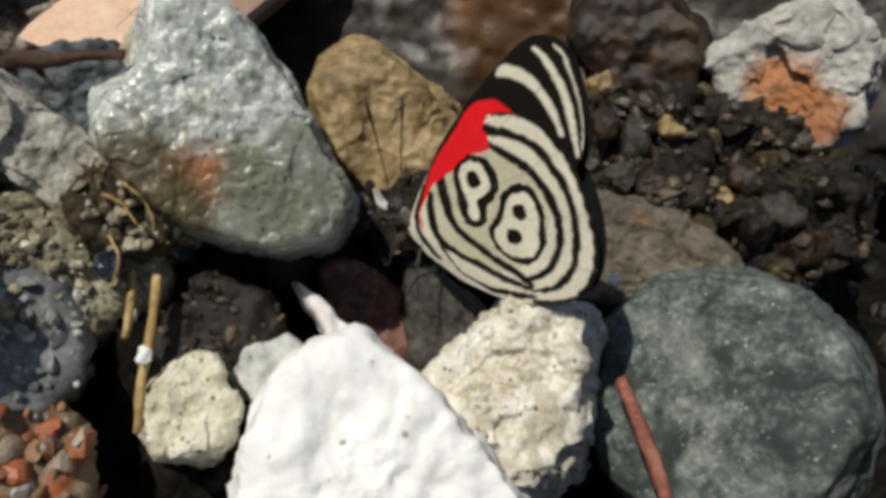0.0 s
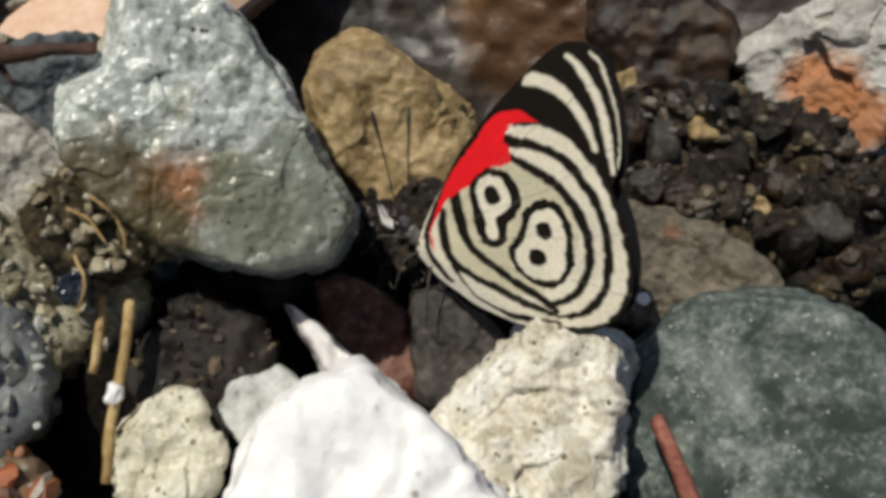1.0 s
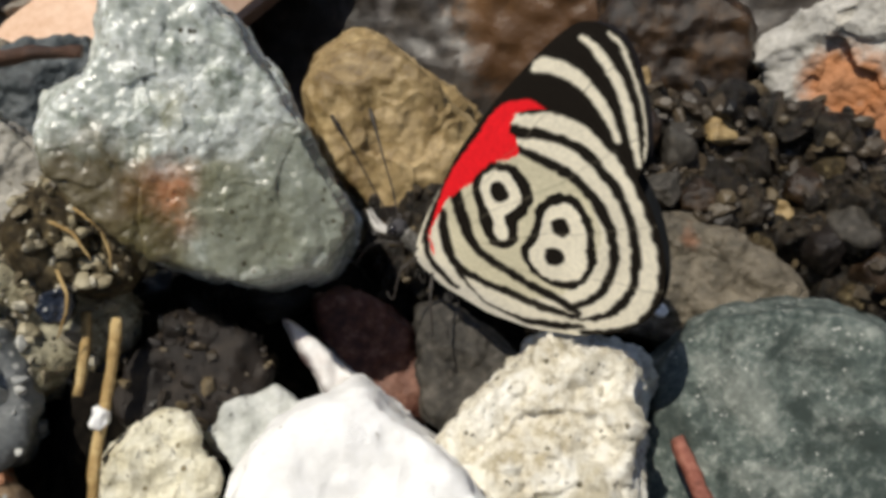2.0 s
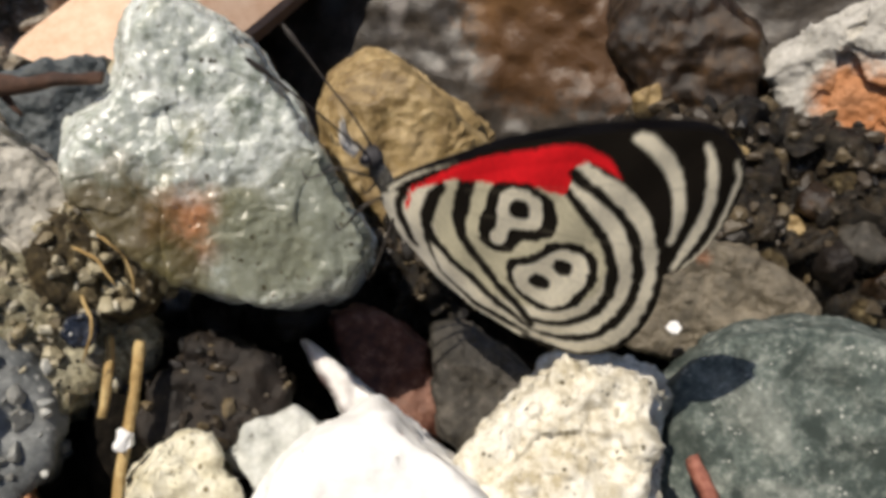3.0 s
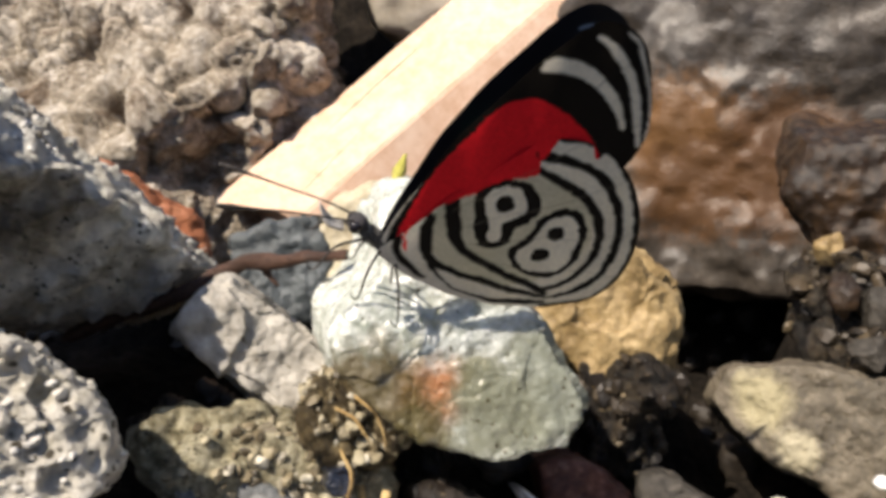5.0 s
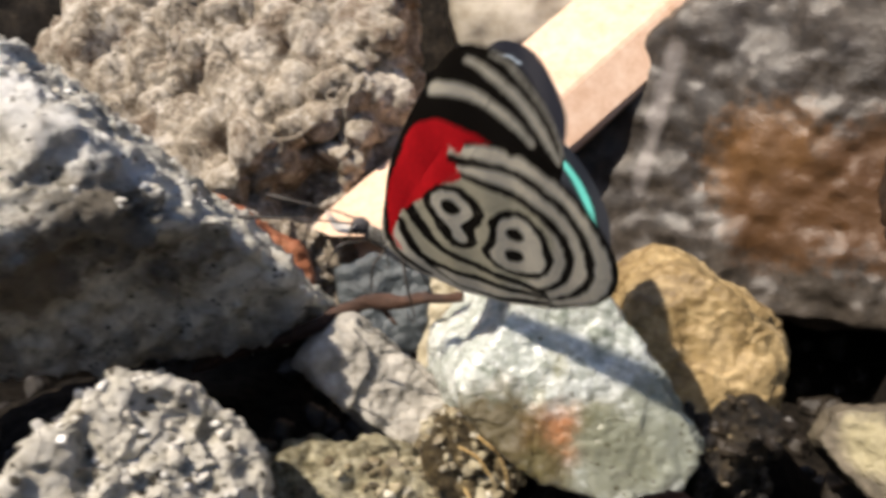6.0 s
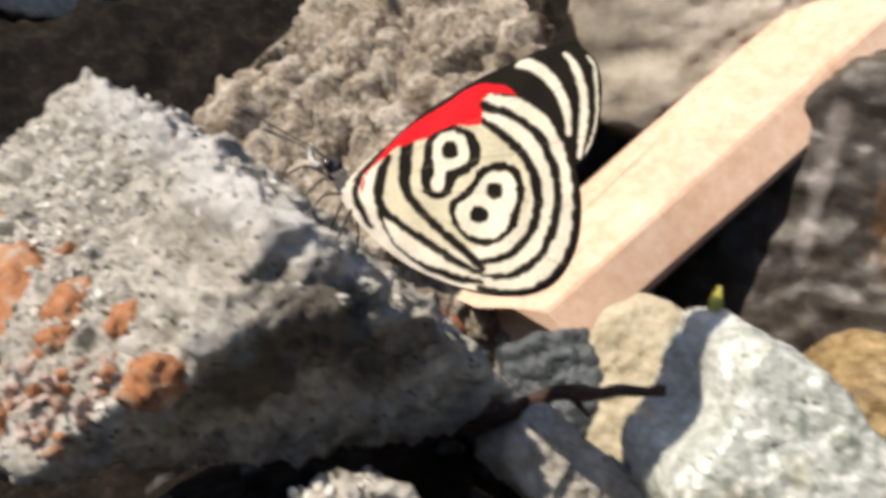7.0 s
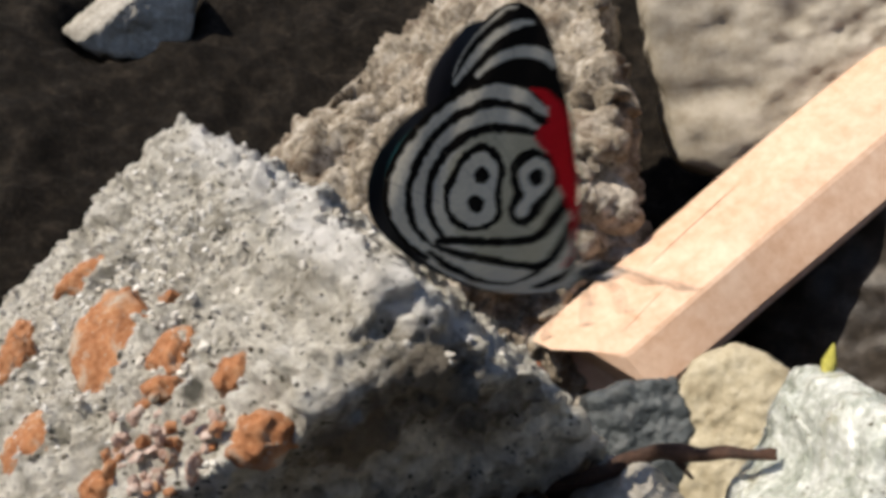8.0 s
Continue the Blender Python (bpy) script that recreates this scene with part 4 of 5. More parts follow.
def plank():
    """A stripped piece of wood, split along its grain: x along it, y across its broad face, z out of that face."""
    section = np.array([(0, 0), (0.4, 0.05), (0.9, 0.04), (1.3, 0.0), (1.44, -0.12), (1.48, -0.5), (1.2, -1.1), (-0.2, -1.1), (-0.54, -0.57), (-0.52, -0.44), (-0.06, -0.03)])
    rows, verts, faces = 70, [], []
    k = len(section)
    for j in range(rows):
        t = j / (rows - 1)
        for y, z in section:
            start = -0.95 * max(y, 0) if y < 1.2 else -1.14 + 1.6 * (y - 1.2)
            narrow = 0.94 if j == 0 else 1.0
            x = start * (1 - min(t * 4, 1)) + 12.0 * t
            verts.append((x, 1.2 * y * narrow + 0.1 * math.sin(t * 2.6), 1.25 * z * narrow))
    verts = np.array(verts)
    verts += 0.03 * np.stack([value_noise(verts * (0.5, 4, 4), 70 + a) for a in range(3)], 1)
    faces = [[j * k + i, (j + 1) * k + i, (j + 1) * k + (i + 1) % k, j * k + (i + 1) % k] for j in range(rows - 1) for i in range(k)]
    faces += [list(range(k)), [(rows - 1) * k + i for i in range(k)][::-1]]
    me = mesh_of("wood_piece", verts * CM, faces, wood, smooth=False)
    ob = new("wood_piece", me)
    x, y, z, rx, ry, rz = (-5.34, 12.05, 1.23, 21.1, -25.0, 36.8)
    ob.matrix_world = pose(x * CM, y * CM, z * CM, rx, ry, rz)
    for y0, y1, x0, x1 in ((0.35, 0.47, 0.3, 2.6), (1.0, 1.06, 0.4, 3.6)):
        v, f = tube([(x0, y0, 0.03), ((x0 + x1) / 2, (y0 + y1) / 2 + 0.1, 0.045), (x1, y1 + 0.18, 0.045)], [0.003, 0.016, 0.003], sides=6, wobble=0.006)
        part("splinter", mesh_of("splinter", v * CM, f, wood), ob, "thin raised splinter")
    tagged(ob, "peach-coloured stripped wood piece leaning on rocks", "wood")


plank()


def grit(host, name, label, mat, count, size, seed, up=-0.2):
    """Grains and crumbs stuck all over a clod or a stone."""
    ob = bpy.data.objects[host]
    rng = np.random.default_rng(seed)
    co, no = np.empty(3 * len(ob.data.vertices)), np.empty(3 * len(ob.data.vertices))
    ob.data.vertices.foreach_get("co", co)
    ob.data.vertex_normals.foreach_get("vector", no)
    co, no = co.reshape(-1, 3) / CM, no.reshape(-1, 3)
    pick = rng.choice(np.flatnonzero((no[:, 2] > up) & (no[:, 1] < 0.6)), count)
    u, faces = ball(2)
    verts, tris = [], []
    for k, i in enumerate(pick):
        r = size * rng.uniform(0.4, 1.0) ** 2 * 1.6
        n = rng.normal(size=(9, 3))
        n /= np.linalg.norm(n, axis=1)[:, None]
        v = u / np.maximum((u @ n.T / rng.uniform(0.5, 1.0, 9)).max(1), 0.7)[:, None] * rng.uniform(0.6, 1.3, 3) * r
        verts.append(v + co[i] + no[i] * 0.3 * r)
        tris += [[a + len(u) * k for a in f] for f in faces]
    tagged(part(name, mesh_of(name, np.concatenate(verts) * CM, tris, mat, smooth=False), ob, label), kind="stuff")


def grains(name, *tones):
    """Loose grains, each of its own tone."""
    m = bpy.data.materials.new(name)
    m.use_nodes = True
    nt = m.node_tree
    pick = nt.nodes.new("ShaderNodeNewGeometry").outputs["Random Per Island"]
    tone = ramp(nt, pick, [(i / (len(tones) - 1), t) for i, t in enumerate(tones)])
    mottle = noise_tex(nt, nt.nodes.new("ShaderNodeTexCoord").outputs["Object"], 1500, 4)
    nt.links.new(mix(nt, 0.5, tone, ramp(nt, mottle, [(0.35, 0.35), (0.65, 1.0)]), "MULTIPLY"), nt.nodes["Principled BSDF"].inputs["Base Color"])
    nt.nodes["Principled BSDF"].inputs["Roughness"].default_value = 0.55
    return m


earth_grit = grains("earth_grit", (0.03, 0.022, 0.012), (0.26, 0.21, 0.12), (0.46, 0.41, 0.28), (0.10, 0.075, 0.04), (0.62, 0.58, 0.46))
dark_grit = grains("dark_grit", (0.006, 0.005, 0.004), (0.02, 0.015, 0.010), (0.07, 0.05, 0.028), (0.015, 0.011, 0.009), (0.16, 0.12, 0.065))
grey_grit = grains("grey_grit", (0.10, 0.10, 0.095), (0.35, 0.36, 0.35), (0.18, 0.18, 0.165), (0.6, 0.6, 0.56))
rust_grit = grains("rust_grit", (0.10, 0.05, 0.025), (0.42, 0.12, 0.04), (0.25, 0.16, 0.09), (0.45, 0.42, 0.36))
pale_grit = grains("pale_grit", (0.86, 0.84, 0.78), (0.70, 0.67, 0.60), (0.46, 0.43, 0.36), (0.88, 0.87, 0.83), (0.20, 0.17, 0.12))
grit("concrete_lump", "grit", "pale crumbs of mortar and sand", pale_grit, 2600, 0.022, 46, up=0.3)
grit("pitted_stone", "grit", "pale crumbs of sand", pale_grit, 160, 0.03, 47)
grit("mossy_clod", "grit", "tan and dark grains of grit", earth_grit, 420, 0.036, 41)
grit("mud_clod", "grit", "tan and dark grains of grit", earth_grit, 260, 0.034, 42)
grit("orange_clod", "grit", "rust-coloured grains of grit", rust_grit, 160, 0.06, 43)
grit("blue_grey_stone", "grit", "pale grains of grit", grey_grit, 130, 0.045, 44)
grit("knobby_dark_stone", "grit", "dark grains of grit", dark_grit, 130, 0.03, 45)
for k, wet in enumerate([o for o in bpy.data.objects if o.name.startswith("dark_wet_stone")]):
    grit(wet.name, "grit", "dark and tan grains of grit", dark_grit, 170, 0.06, 50 + k)


def rootlets(host, name, label, mat, lines, radius):
    ob = bpy.data.objects[host]
    for k, line in enumerate(lines):
        v, f = tube([np.array(p) - np.array(ob.location) / CM for p in line], [radius] * (len(line) - 1) + [radius * 0.4], sides=6, wobble=0.01, seed=k)
        part(name, mesh_of(name, v * CM, f, mat), ob, label)


rootlets("mud_clod", "rootlet", "thin pale rootlet", straw_mat, [[(-2.52, 4.77, 3.04), (-2.33, 4.69, 3.01), (-2.2, 4.59, 2.87)], [(-2.32, 4.81, 3.09), (-2.15, 4.73, 2.98), (-2.09, 4.59, 2.79)], [(-2.42, 4.59, 2.79), (-2.31, 4.41, 2.72), (-2.37, 4.28, 2.53)]], 0.012)
rootlets("twig", "rootlet", "short broken side rootlet", bark, [[(-4.49, 6.17, 3.1), (-4.33, 6.17, 3.27), (-4.31, 6.24, 3.37)], [(-3.5, 6.19, 3.46), (-3.35, 6.08, 3.4), (-3.27, 6.02, 3.31)]], 0.03)

rod("leaf_scrap", "yellow-green leaf scrap stuck on the quartz", "leaf", [(-2.23, 6.56, 3.97), (-2.2, 6.63, 4.07), (-2.16, 6.76, 4.16)], [0.05, 0.06, 0.01], leaf_mat, sides=6)

# brick chips set in the broken concrete: place, half width, half height, turn
CHIPS = [
    (-7.48, 4.52, 5.38, 0.34, 0.54, 14),
    (-6.67, 4.36, 5.34, 0.20, 0.24, 0),
    (-5.65, 3.94, 5.42, 0.15, 0.15, 0),
    (-8.88, 5.58, 5.58, 0.40, 0.18, 40),
    (-7.96, 3.90, 4.76, 0.34, 0.30, 30),
    (-9.09, 4.68, 5.10, 0.18, 0.24, 0),
    (-6.59, 3.42, 4.84, 0.19, 0.14, 0),
    (-5.28, 3.60, 5.21, 0.22, 0.17, 10),
    (-6.52, 4.02, 5.22, 0.20, 0.12, 20),
    (-9.35, 5.05, 5.20, 0.16, 0.20, 0),
    (-7.05, 4.85, 5.56, 0.08, 0.12, 0),
]


def chips():
    lump = bpy.data.objects["concrete_lump"]
    out = Vector((0.10, -0.66, 0.74)).normalized()
    u, faces = ball(4)
    for k, (x, y, z, a, b, turn) in enumerate(CHIPS):
        r = 1 + 0.22 * fbm(u * 1.8 + 5.0 * k, 80, 3)
        v = u * r[:, None] * np.array([a, b, 0.15])
        v += 0.018 * np.stack([fbm(v / 0.07, 90 + i, 3) for i in range(3)], 1)
        ob = part("brick_chip", mesh_of("brick_chip", v * CM, faces, brick_chip), lump, "rough orange-red brick chip")
        m = Matrix.Translation((Vector((x, y, z)) - out * 0.06) * CM) @ out.to_track_quat("Z", "Y").to_matrix().to_4x4() @ pose(0, 0, 0, 0, 0, turn)
        ob.matrix_world = Matrix.Translation(-lump.location) @ m


chips()


def crumbs():
    """A nest of small brick and mortar crumbs on the broken face."""
    lump = bpy.data.objects["concrete_lump"]
    rng = np.random.default_rng(21)
    u, faces = ball(3)
    for shade_of, stuff in (("brick_grit", brick_chip), ("mortar_grit", pink_mortar)):
        verts, tris = [], []
        for k in range(24 if stuff is brick_chip else 60):
            x, y, z = CRUMBS[rng.integers(len(CRUMBS))]
            size = rng.uniform(0.02, 0.06, 3)
            v = u * (1 + 0.4 * fbm(u * 1.5 + 9.0 * k, 95, 2))[:, None] * size
            v = v + np.array([x, y, z]) + rng.normal(size=3) * (0.12, 0.12, 0.03)
            tris += [[a + len(u) * k for a in f] for f in faces]
            verts.append(v - np.array(lump.location) / CM)
        tagged(part(shade_of, mesh_of(shade_of, np.concatenate(verts) * CM, tris, stuff), lump, "loose crumbs on the broken face"), kind="stuff")


CRUMBS = [(-6.63, 3.84, 5.1), (-6.44, 3.96, 5.21), (-6.01, 3.68, 5.15), (-6.22, 3.6, 5.06), (-5.74, 3.51, 5.11), (-5.86, 3.39, 5.02), (-6.5, 3.6, 5), (-5.72, 3.71, 5.22), (-6.08, 3.38, 4.97)]
crumbs()


# ---- butterfly ----
# Wing plans in steps of 1/220 cm, from the wing root: x along the closed wing to the rear, y down; stripes carry their width.
STEP = 0.004536
SLANT = 0.05
ROOT = (612, 330)
AXIS = Vector((-0.59, 0, 0.8)).normalized()      # tail to head
BELLY = Vector((-0.8, 0, -0.59)).normalized()
FORE_EDGE = [(598, 328), (636, 284), (700, 230), (750, 187), (800, 154), (860, 119), (930, 84), (985, 63), (1016, 65), (1042, 86), (1055, 120), (1053, 172), (1043, 225), (1024, 270), (980, 312), (900, 340), (780, 350), (670, 346), (612, 342)]
HIND_EDGE = [(594, 337), (636, 308), (700, 257), (760, 216), (820, 178), (858, 159), (892, 158), (926, 168), (960, 192), (986, 228), (1004, 272), (1013, 325), (1012, 376), (1003, 422), (984, 462), (958, 489), (924, 504), (886, 509), (840, 506), (780, 492), (722, 468), (680, 441), (642, 410), (612, 378), (595, 354)]
BLACK, CREAM, RED, TEAL, BUFF = (0.008, 0.006, 0.004), (0.68, 0.63, 0.50), (0.72, 0.012, 0.018), (0.10, 0.52, 0.44), (0.50, 0.46, 0.31)
NINE = [(768, 222), (797, 218), (826, 225), (845, 244), (851, 268), (846, 291), (830, 305), (812, 313), (806, 325), (800, 342), (785, 353), (765, 352), (750, 340), (746, 315), (747, 285), (749, 255), (755, 236)]
NINE_INSIDE = [(766, 262), (773, 241), (797, 230), (819, 238), (831, 262), (825, 285), (806, 296), (792, 303), (788, 318), (784, 334), (774, 342), (765, 335), (764, 320), (770, 303), (767, 284)]
EIGHT = [(848, 301), (864, 290), (890, 286), (911, 294), (924, 318), (925, 344), (916, 376), (906, 402), (885, 423), (858, 431), (827, 423), (806, 402), (795, 376), (798, 357), (816, 344), (832, 328), (842, 312)]
EIGHT_INSIDE = [(854, 314), (869, 304), (890, 301), (905, 310), (911, 334), (909, 360), (899, 381), (892, 402), (874, 417), (853, 419), (829, 412), (814, 394), (808, 376), (815, 361), (833, 347), (846, 329)]
HIND_DOTS = [(796, 264, 16), (874, 337, 14), (848, 378, 15)]
HIND_LINES = [
    [(632, 296, 10), (622, 344, 13), (637, 376, 12), (654, 404, 8)],
    [(682, 276, 15), (671, 312, 19), (667, 346, 18), (674, 370, 15), (700, 392, 12), (748, 423, 13), (800, 455, 13), (848, 478, 8)],
    [(668, 362, 9), (674, 392, 8), (688, 420, 5)],
    [(718, 246, 18), (715, 281, 22), (714, 313, 21), (719, 340, 17), (737, 365, 14), (764, 392, 13), (800, 423, 13), (832, 449, 13), (852, 470, 10)],
    [(690, 424, 4), (722, 452, 7), (764, 474, 10), (811, 487, 12), (850, 493, 8)],
    [(850, 208, 10), (879, 228, 15), (916, 263, 15), (937, 297, 15), (946, 334, 15), (943, 376, 14), (927, 413, 13), (900, 442, 12), (874, 455, 11), (850, 459, 8)],
    [(848, 180, 18), (885, 192, 16), (916, 207, 15), (948, 234, 15), (966, 270, 14), (977, 313, 14), (977, 365, 14), (966, 407, 13), (948, 444, 12), (916, 470, 11), (885, 481, 9), (852, 481, 6)],
    [(876, 154, 12), (924, 164, 13), (966, 194, 15), (990, 232, 16), (1005, 275, 18), (1013, 325, 20), (1012, 376, 19), (1001, 424, 15), (980, 464, 13), (950, 492, 12), (915, 505, 12), (880, 507, 12), (845, 503, 8)],
]
HIND_RED = [(637, 346), (641, 310), (667, 278), (703, 256), (748, 243), (790, 221), (842, 218), (853, 198), (849, 178), (862, 158), (820, 168), (760, 206), (700, 246), (650, 290), (633, 322)]
FORE_RED = [(634, 352), (630, 318), (655, 286), (700, 236), (745, 200), (790, 172), (838, 142), (880, 139), (910, 158), (940, 205), (956, 265), (942, 330), (800, 347)]
FORE_BANDS = [
    [(916, 102, 9), (930, 101, 19), (952, 112, 19), (975, 136, 17), (990, 165, 14), (998, 196, 12), (999, 232, 6)],
    [(997, 82, 7), (1011, 102, 10), (1021, 134, 12), (1026, 168, 12), (1024, 213, 11), (1015, 272, 6)],
    [(1036, 88, 3), (1045, 107, 5), (1048, 139, 4), (1047, 185, 3), (1040, 230, 3), (1026, 266, 3)],
    [(600, 328, 9), (618, 300, 12), (648, 268, 11), (694, 232, 5)],
]
FORE_TEAL = [(775, 245), (815, 226), (862, 220), (884, 250), (912, 285), (925, 312), (882, 322), (850, 308), (832, 278), (800, 260)]
HIND_TEAL = [(978, 290, 9), (984, 340, 12), (978, 395, 12), (958, 440, 8)]


def smooth_loop(points, count):
    p = np.array(points, float)
    n = len(p)
    out = []
    for s in np.linspace(0, n, count, endpoint=False):
        i, t = int(s), s - int(s)
        a, b, c, d = p[(i - 1) % n], p[i], p[(i + 1) % n], p[(i + 2) % n]
        out.append(0.5 * (2 * b + (c - a) * t + (2 * a - 5 * b + 4 * c - d) * t**2 + (3 * b - a - 3 * c + d) * t**3))
    return np.array(out)


def smooth_line(points, steps=6):
    p = np.array(points, float)
    q = np.vstack([2 * p[0] - p[1], p, 2 * p[-1] - p[-2]])
    out = []
    for i in range(len(p) - 1):
        for t in np.linspace(0, 1, steps, endpoint=False):
            a, b, c, d = q[i : i + 4]
            out.append(0.5 * (2 * b + (c - a) * t + (2 * a - 5 * b + 4 * c - d) * t**2 + (3 * b - a - 3 * c + d) * t**3))
    return np.array(out + [p[-1]])


def in_stripe(xy, points):
    """How far the points xy lie inside a stripe of changing width, 0 to 1 over its soft edge."""
    line, best = smooth_line(points), np.full(len(xy), -1e9)
    for a, b in zip(line[:-1], line[1:]):
        d = (b - a)[:2]
        t = np.clip(((xy - a[:2]) @ d) / max(d @ d, 1e-9), 0, 1)
        best = np.maximum(best, (a[2] + t * (b[2] - a[2])) * 0.56 - np.linalg.norm(xy - a[:2] - t[:, None] * d, axis=1))
    return np.clip((best + 1.6) / 3.2, 0, 1)


def within(xy, polygon):
    inside = np.zeros(len(xy), bool)
    p = smooth_loop(polygon, 8 * len(polygon))
    for (x0, y0), (x1, y1) in zip(p, np.roll(p, -1, 0)):
        crosses = (y0 > xy[:, 1]) != (y1 > xy[:, 1])
        inside ^= crosses & (xy[:, 0] < (x1 - x0) * (xy[:, 1] - y0) / (y1 - y0 + 1e-12) + x0)
    return inside


def blend(colour, mask, new_colour):
    m = np.clip(mask, 0, 1)[:, None]
    return colour * (1 - m) + np.array(new_colour) * m


def flat_noise(xy, size, seed):
    return value_noise(np.c_[xy / size, xy[:, :1] * 0], seed)


def veins(xy):
    """Fine veins that fan out from the wing root."""
    turn = np.degrees(np.arctan2(xy[:, 1] - ROOT[1], xy[:, 0] - ROOT[0] + 30)) + 1.5 * flat_noise(xy, 60.0, 38)
    far = np.hypot(xy[:, 0] - ROOT[0], xy[:, 1] - ROOT[1])
    gap = np.abs((turn + 4) % 14 - 7) * far / 57.3
    return np.clip(1 - gap / 2.2, 0, 1) * (far > 120)


def under_hind(xy):
    q = xy + 2.2 * np.stack([flat_noise(xy, 9.0, 31), flat_noise(xy, 9.0, 32)], 1)
    c = np.tile(np.array(CREAM), (len(xy), 1))
    c = blend(c, 0.75 * (np.linalg.norm((q - (805, 325)) / (130, 115), axis=1) < 1), BUFF)
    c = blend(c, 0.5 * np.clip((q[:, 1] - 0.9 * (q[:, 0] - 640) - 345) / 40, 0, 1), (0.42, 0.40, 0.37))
    c = blend(c, within(q, NINE) | within(q, EIGHT), BLACK)
    c = blend(c, within(q, NINE_INSIDE) | within(q, EIGHT_INSIDE), CREAM)
    for line in HIND_LINES:
        c = blend(c, in_stripe(q, line), BLACK)
    c = blend(c, within(q, HIND_RED).astype(float), RED)
    for x, y, r in HIND_DOTS:
        c = blend(c, (r + 1.5 - np.abs(q - (x, y)).max(1) * 0.35 - 0.68 * np.linalg.norm(q - (x, y), axis=1)) / 2, BLACK)
    c = blend(c, 0.35 * veins(xy), (0.16, 0.14, 0.10))
    return c * (1 + 0.12 * flat_noise(xy, 3.0, 33) + 0.10 * flat_noise(xy, 40.0, 39))[:, None]


def under_fore(xy):
    q = xy + 1.4 * np.stack([flat_noise(xy, 7.0, 34), flat_noise(xy, 7.0, 35)], 1)
    c = np.tile(np.array(BLACK), (len(xy), 1))
    c = blend(c, within(q, FORE_RED).astype(float), RED)
    for line in FORE_BANDS:
        c = blend(c, in_stripe(q, line) * (1 - 0.5 * veins(xy)), CREAM)
    return c * (1 + 0.12 * flat_noise(xy, 3.0, 40))[:, None]


def over_fore(xy):
    q = xy + 4 * np.stack([flat_noise(xy, 12.0, 36), flat_noise(xy, 12.0, 37)], 1)
    c = np.tile(np.array((0.010, 0.009, 0.011)), (len(xy), 1))
    c = blend(c, within(q, FORE_TEAL) * (1 - 0.3 * veins(xy)), TEAL)
    return blend(c, in_stripe(q, [(988, 92, 3), (1005, 100, 6), (1018, 120, 4)]), (0.35, 0.42, 0.48))


def over_hind(xy):
    c = np.tile(np.array((0.009, 0.010, 0.012)), (len(xy), 1))
    return blend(c, in_stripe(xy, HIND_TEAL), TEAL)


def wing_mesh(name, edge, under, over, side, lift):
    """A thin cambered wing: patterned underside outwards (side -1 or +1 in y), dark upper side inwards."""
    ring_n, rings = 420, 84
    loop = smooth_loop(edge, ring_n)
    mid = loop.mean(0)
    r = np.linspace(0.0, 1, rings)[1:]
    flat = np.concatenate([[mid], (mid + r[:, None, None] * (loop - mid)).reshape(-1, 2)])
    reach = np.concatenate([[0.0], np.repeat(r, ring_n)])
    along, down = flat[:, 0] - ROOT[0], flat[:, 1] - ROOT[1]
    x, z = (along + SLANT * down) * STEP, -(down + SLANT * along) * STEP
    camber = 0.05 * (1 - np.clip(np.hypot(x - 0.8, z - 0.1) / 1.4, 0, 1) ** 2) + 0.006 * np.sin(flat[:, 0] / 14 + flat[:, 1] / 30)
    verts, colours, faces = [], [], []
    for face, (paint, gap) in enumerate(((under, 0.010), (over, 0.0))):
        y = side * (lift + camber + gap * (1 - reach**6))
        verts.append(np.stack([x, y, z], 1))
        colours.append(paint(flat))
        o = face * len(flat)
        fs = [[o, o + 1 + i, o + 1 + (i + 1) % ring_n] for i in range(ring_n)]
        fs += [[o + 1 + j * ring_n + i, o + 1 + (j + 1) * ring_n + i, o + 1 + (j + 1) * ring_n + (i + 1) % ring_n, o + 1 + j * ring_n + (i + 1) % ring_n] for j in range(rings - 2) for i in range(ring_n)]
        faces += fs if (face == 0) == (side < 0) else [f[::-1] for f in fs]
    per = len(faces) // 2
    me = mesh_of(name, np.concatenate(verts) * CM, faces, [wing_under, wing_over])
    me.polygons.foreach_set("material_index", [0] * per + [1] * (len(faces) - per))
    layer = me.color_attributes.new("scales", "FLOAT_COLOR", "POINT")
    c = np.concatenate(colours)
    layer.data.foreach_set("color", np.c_[np.clip(c, 0, 1), np.ones(len(c))].ravel())
    return me


def blob(centre, axes, size, seed=0, fuzz=0.0, detail=4):
    """An egg with given axis directions, as vertices and faces."""
    u, faces = ball(detail)
    a = Vector(axes).normalized()
    b = a.cross(Vector((0, 1, 0))).normalized()
    frame3 = np.array([a, b, Vector((0, 1, 0))])
    r = 1 + fuzz * fbm(u * 6, seed, 2)
    return (u * r[:, None] * np.array(size)) @ frame3 + np.array(centre), faces


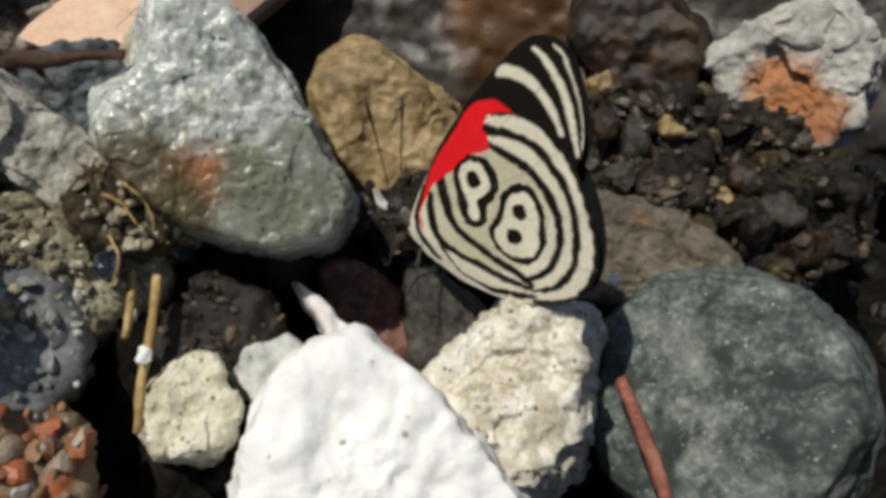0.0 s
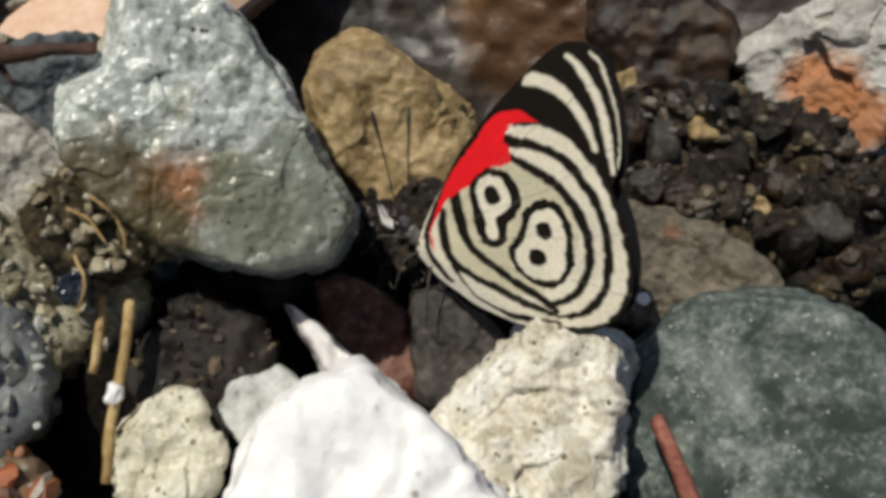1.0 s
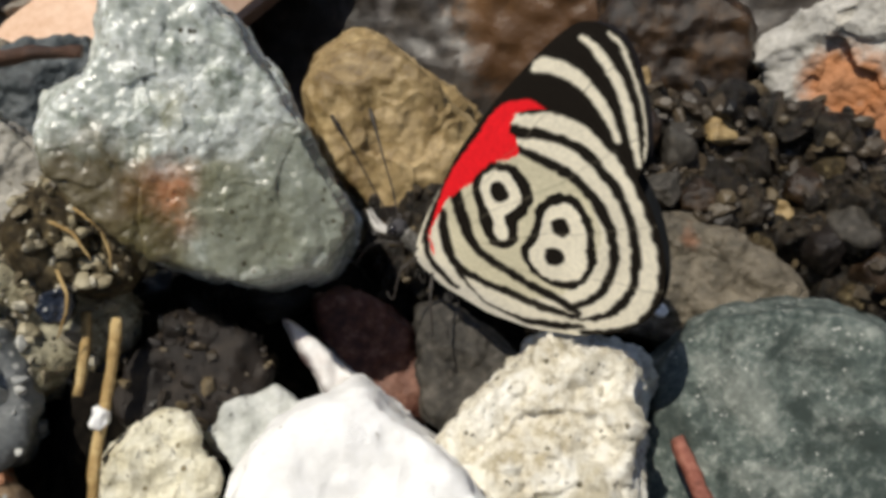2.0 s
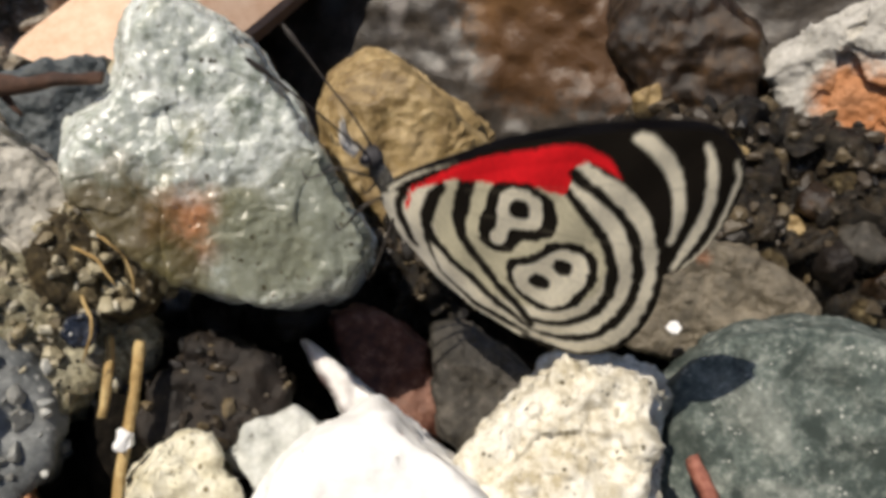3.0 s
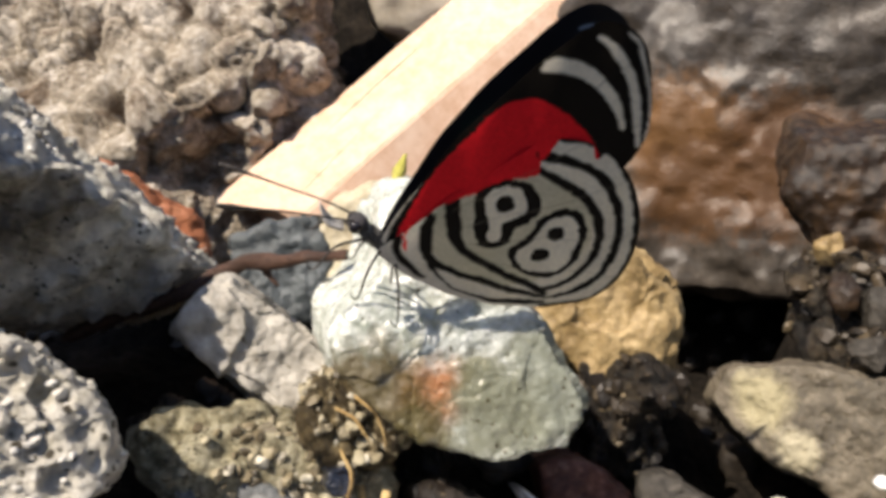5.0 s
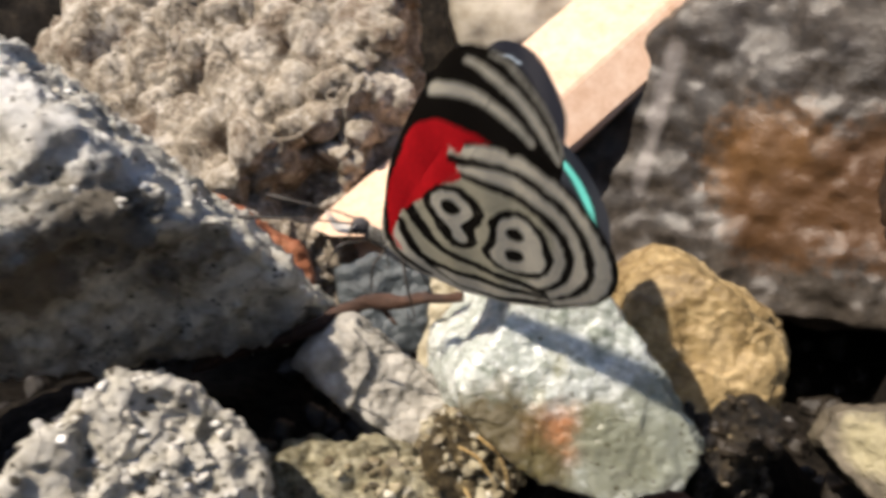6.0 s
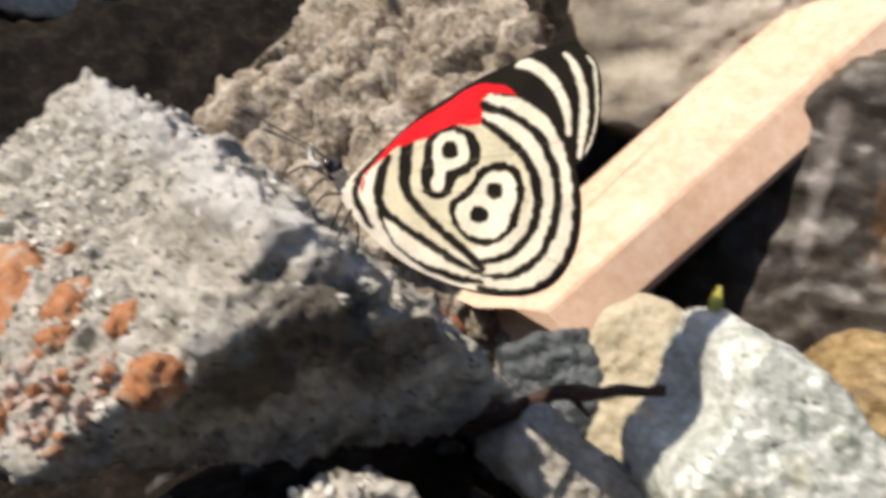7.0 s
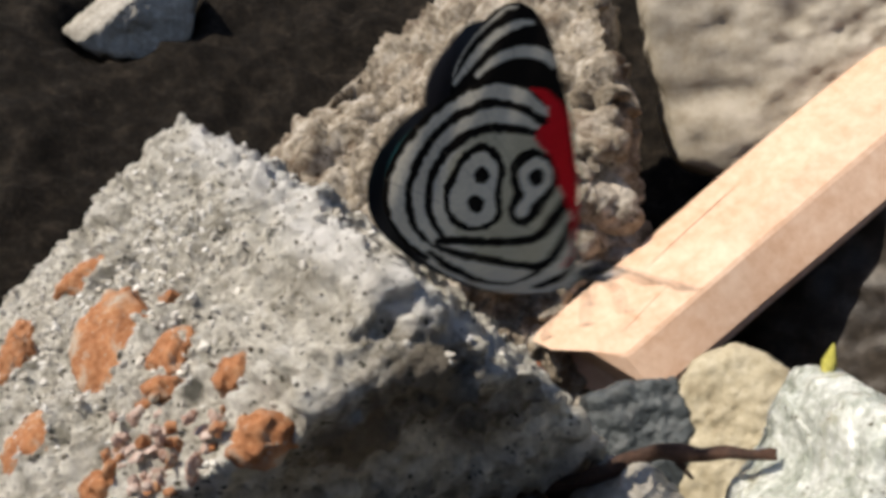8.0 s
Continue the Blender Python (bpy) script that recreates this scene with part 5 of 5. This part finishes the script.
def butterfly():
    root = tagged(new("butterfly"), "small butterfly with black and cream ringed wings and a red patch", "butterfly")
    ax, be = np.array(AXIS), np.array(BELLY)
    v, f = blob(be * 0.05 + ax * 0.10, AXIS, (0.17, 0.070, 0.045), 3, 0.12)
    part("thorax", mesh_of("thorax", v * CM, f, fur), root, "furry grey thorax")
    v, f = tube([be * 0.02 - ax * 0.12, be * 0.02 - ax * 0.38, -be * 0.02 - ax * 0.6, -be * 0.08 - ax * 0.82], [0.035, 0.04, 0.035, 0.012], sides=14)
    part("abdomen", mesh_of("abdomen", v * CM, f, fur), root, "slim grey-cream abdomen")
    v, f = blob(be * 0.04 + ax * 0.27, AXIS, (0.078, 0.07, 0.07), 5, 0.08)
    head = part("head", mesh_of("head", v * CM, f, dark_fur), root, "dark head with pale stripe")
    feelers = {}
    for sy in (-1, 1):
        v, f = blob(be * 0.055 + ax * 0.29 + np.array([0, sy * 0.062, 0]), AXIS, (0.046, 0.046, 0.035))
        part("eye", mesh_of("eye", v * CM, f, eye_mat), head, "glossy dark eye")
        v, f = tube([be * 0.13 + ax * 0.33 + (0, sy * 0.03, 0), be * 0.16 + ax * 0.44 + (0, sy * 0.03, 0), be * 0.10 + ax * 0.58 + (0, sy * 0.02, 0)], [0.022, 0.025, 0.005])
        part("palp", mesh_of("palp", v * CM, f, pale_fur), head, "pale pointed palp")
        v, f = tube([(0, 0, 0), (0.01, 0.01 * sy, 0.22), (0, 0, 0.50), (-0.01, 0, 0.72), (-0.02, 0, 0.86), (-0.025, 0, 0.95)], [0.009, 0.007, 0.007, 0.010, 0.022, 0.012])
        feelers[sy] = part("antenna", mesh_of("antenna", v * CM, f, chitin), head, "thin dark clubbed antenna")
        for k, along in enumerate((0.16, 0.0, -0.16)):
            lean = 0.22 - 0.2 * k
            start = ax * along + be * 0.09 + (0, sy * 0.04, 0)
            knee = start + be * 0.12 + ax * lean * 0.8 + (0, sy * 0.12, 0)
            foot = knee + be * 0.20 + ax * (lean * 0.5 - 0.1) + (0, sy * 0.06, 0)
            v, f = tube([start, knee, foot, foot + ax * 0.08], [0.012, 0.010, 0.007, 0.004])
            part("leg", mesh_of("leg", v * CM, f, chitin), root, "thin dark leg")
    wings = {}
    for sy in (-1, 1):
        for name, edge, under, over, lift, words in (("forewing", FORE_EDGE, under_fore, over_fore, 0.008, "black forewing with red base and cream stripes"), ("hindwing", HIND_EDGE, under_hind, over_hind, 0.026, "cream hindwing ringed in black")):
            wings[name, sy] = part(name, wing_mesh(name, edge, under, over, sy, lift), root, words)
    return root, wings, feelers


fly, wings, feelers = butterfly()
fly.scale = (0.88, 0.88, 0.88)

# seconds, place of the wing root (cm), turn, half opening of the near and far wings, swing of the forewings
FLIGHT = [
    (0, -0.20, 5.12, 2.54, -17, -30, -32, 1, 1, -2),
    (0.5, -0.22, 5.27, 2.40, -19, -29, -27, 1, 1, -1),
    (1, -0.20, 5.29, 2.39, -20, -30, -29, 1, 1, -1),
    (1.5, -0.22, 5.31, 2.33, -26, -34, -27, 1, 1, -1),
    (2.8, -0.40, 4.89, 3.13, 2, 1, -17, 1, 1, 2),
    (3, -0.48, 4.81, 3.38, 4, 12, -17, 1, 1, 0),
    (3.2, -0.49, 4.09, 3.90, 6, -0, -12, 42, 56, -5),
    (3.5, -0.73, 5.06, 3.73, 8, 28, -10, 1, 1, -10),
    (3.8, -0.76, 5.12, 3.95, 8, 37, -1, 1, 1, -15),
    (4, -1.20, 5.12, 4.12, 18, 24, 10, 1, 1, -24),
    (4.2, -1.39, 5.67, 3.88, 18, 8, 9, 46, 46, 1),
    (4.4, -1.61, 4.92, 4.28, 13, 6, 18, 1, 1, -6),
    (4.5, -1.72, 4.83, 4.32, 12, 2, 17, 1, 1, -4),
    (4.7, -1.73, 4.79, 4.33, 20, 3, 14, 4, 4, -14),
    (5.8, -2.66, 4.84, 4.52, -23, -9, 36, 1, 1, -7),
    (6, -2.79, 5.08, 4.63, -1, -18, -3, 21, 48, -7),
    (6.2, -2.99, 5.04, 4.67, -10, -11, -7, 29, 16, -9),
    (6.3, -3.21, 5.00, 4.78, -17, 3, 32, 3, 3, -8),
    (6.5, -3.62, 5.61, 4.50, -5, 3, -1, 3, 3, -16),
    (6.7, -3.95, 5.51, 5.16, -5, 23, 10, 3, 3, -19),
    (7, -4.49, 5.19, 5.79, -38, 5, 5, 1, 1, -0),
    (7.2, -4.82, 5.48, 5.84, -35, 3, -5, 1, 1, -0),
    (7.4, -4.92, 5.58, 5.92, -19, 7, -8, 1, 1, -0),
    (7.5, -4.69, 5.34, 6.06, -14, 8, -16, 34, 27, 8),
    (7.6, -4.65, 5.55, 5.96, -23, 14, -21, 38, 28, 4),
    (7.8, -4.63, 5.39, 5.49, -47, -41, -30, 1, 1, 2),
    (8, -3.84, 5.54, 5.40, 10, -61, -132, 11, 1, -2),
]


# seconds, lean of the antennae to the rear of upright
FEELERS = [(0, 14), (1.5, 10), (2.8, -42), (3.1, -60), (3.5, -95), (4.5, -60), (8, -60)]


def motions():
    walk(fly, [(t, pose(x * CM, y * CM, z * CM, rx, ry, rz)) for t, x, y, z, rx, ry, rz, *_ in FLIGHT])
    for (name, sy), wing in wings.items():
        rows = []
        for t, *_, near, far, swing in FLIGHT:
            m = Matrix.Rotation(radians((near if sy < 0 else far) * sy), 4, AXIS)
            if name == "forewing":
                m = m @ Matrix.Rotation(radians(swing), 4, "Y")
            rows.append((t, m))
        walk(wing, rows)
    base = (AXIS * 0.32 + BELLY * 0.03) * CM
    for sy, feeler in feelers.items():
        walk(feeler, [(t, Matrix.Translation(base + Vector((0, sy * 0.04 * CM, 0))) @ pose(0, 0, 0, -sy * 12, lean, 0)) for t, lean in FEELERS])


motions()
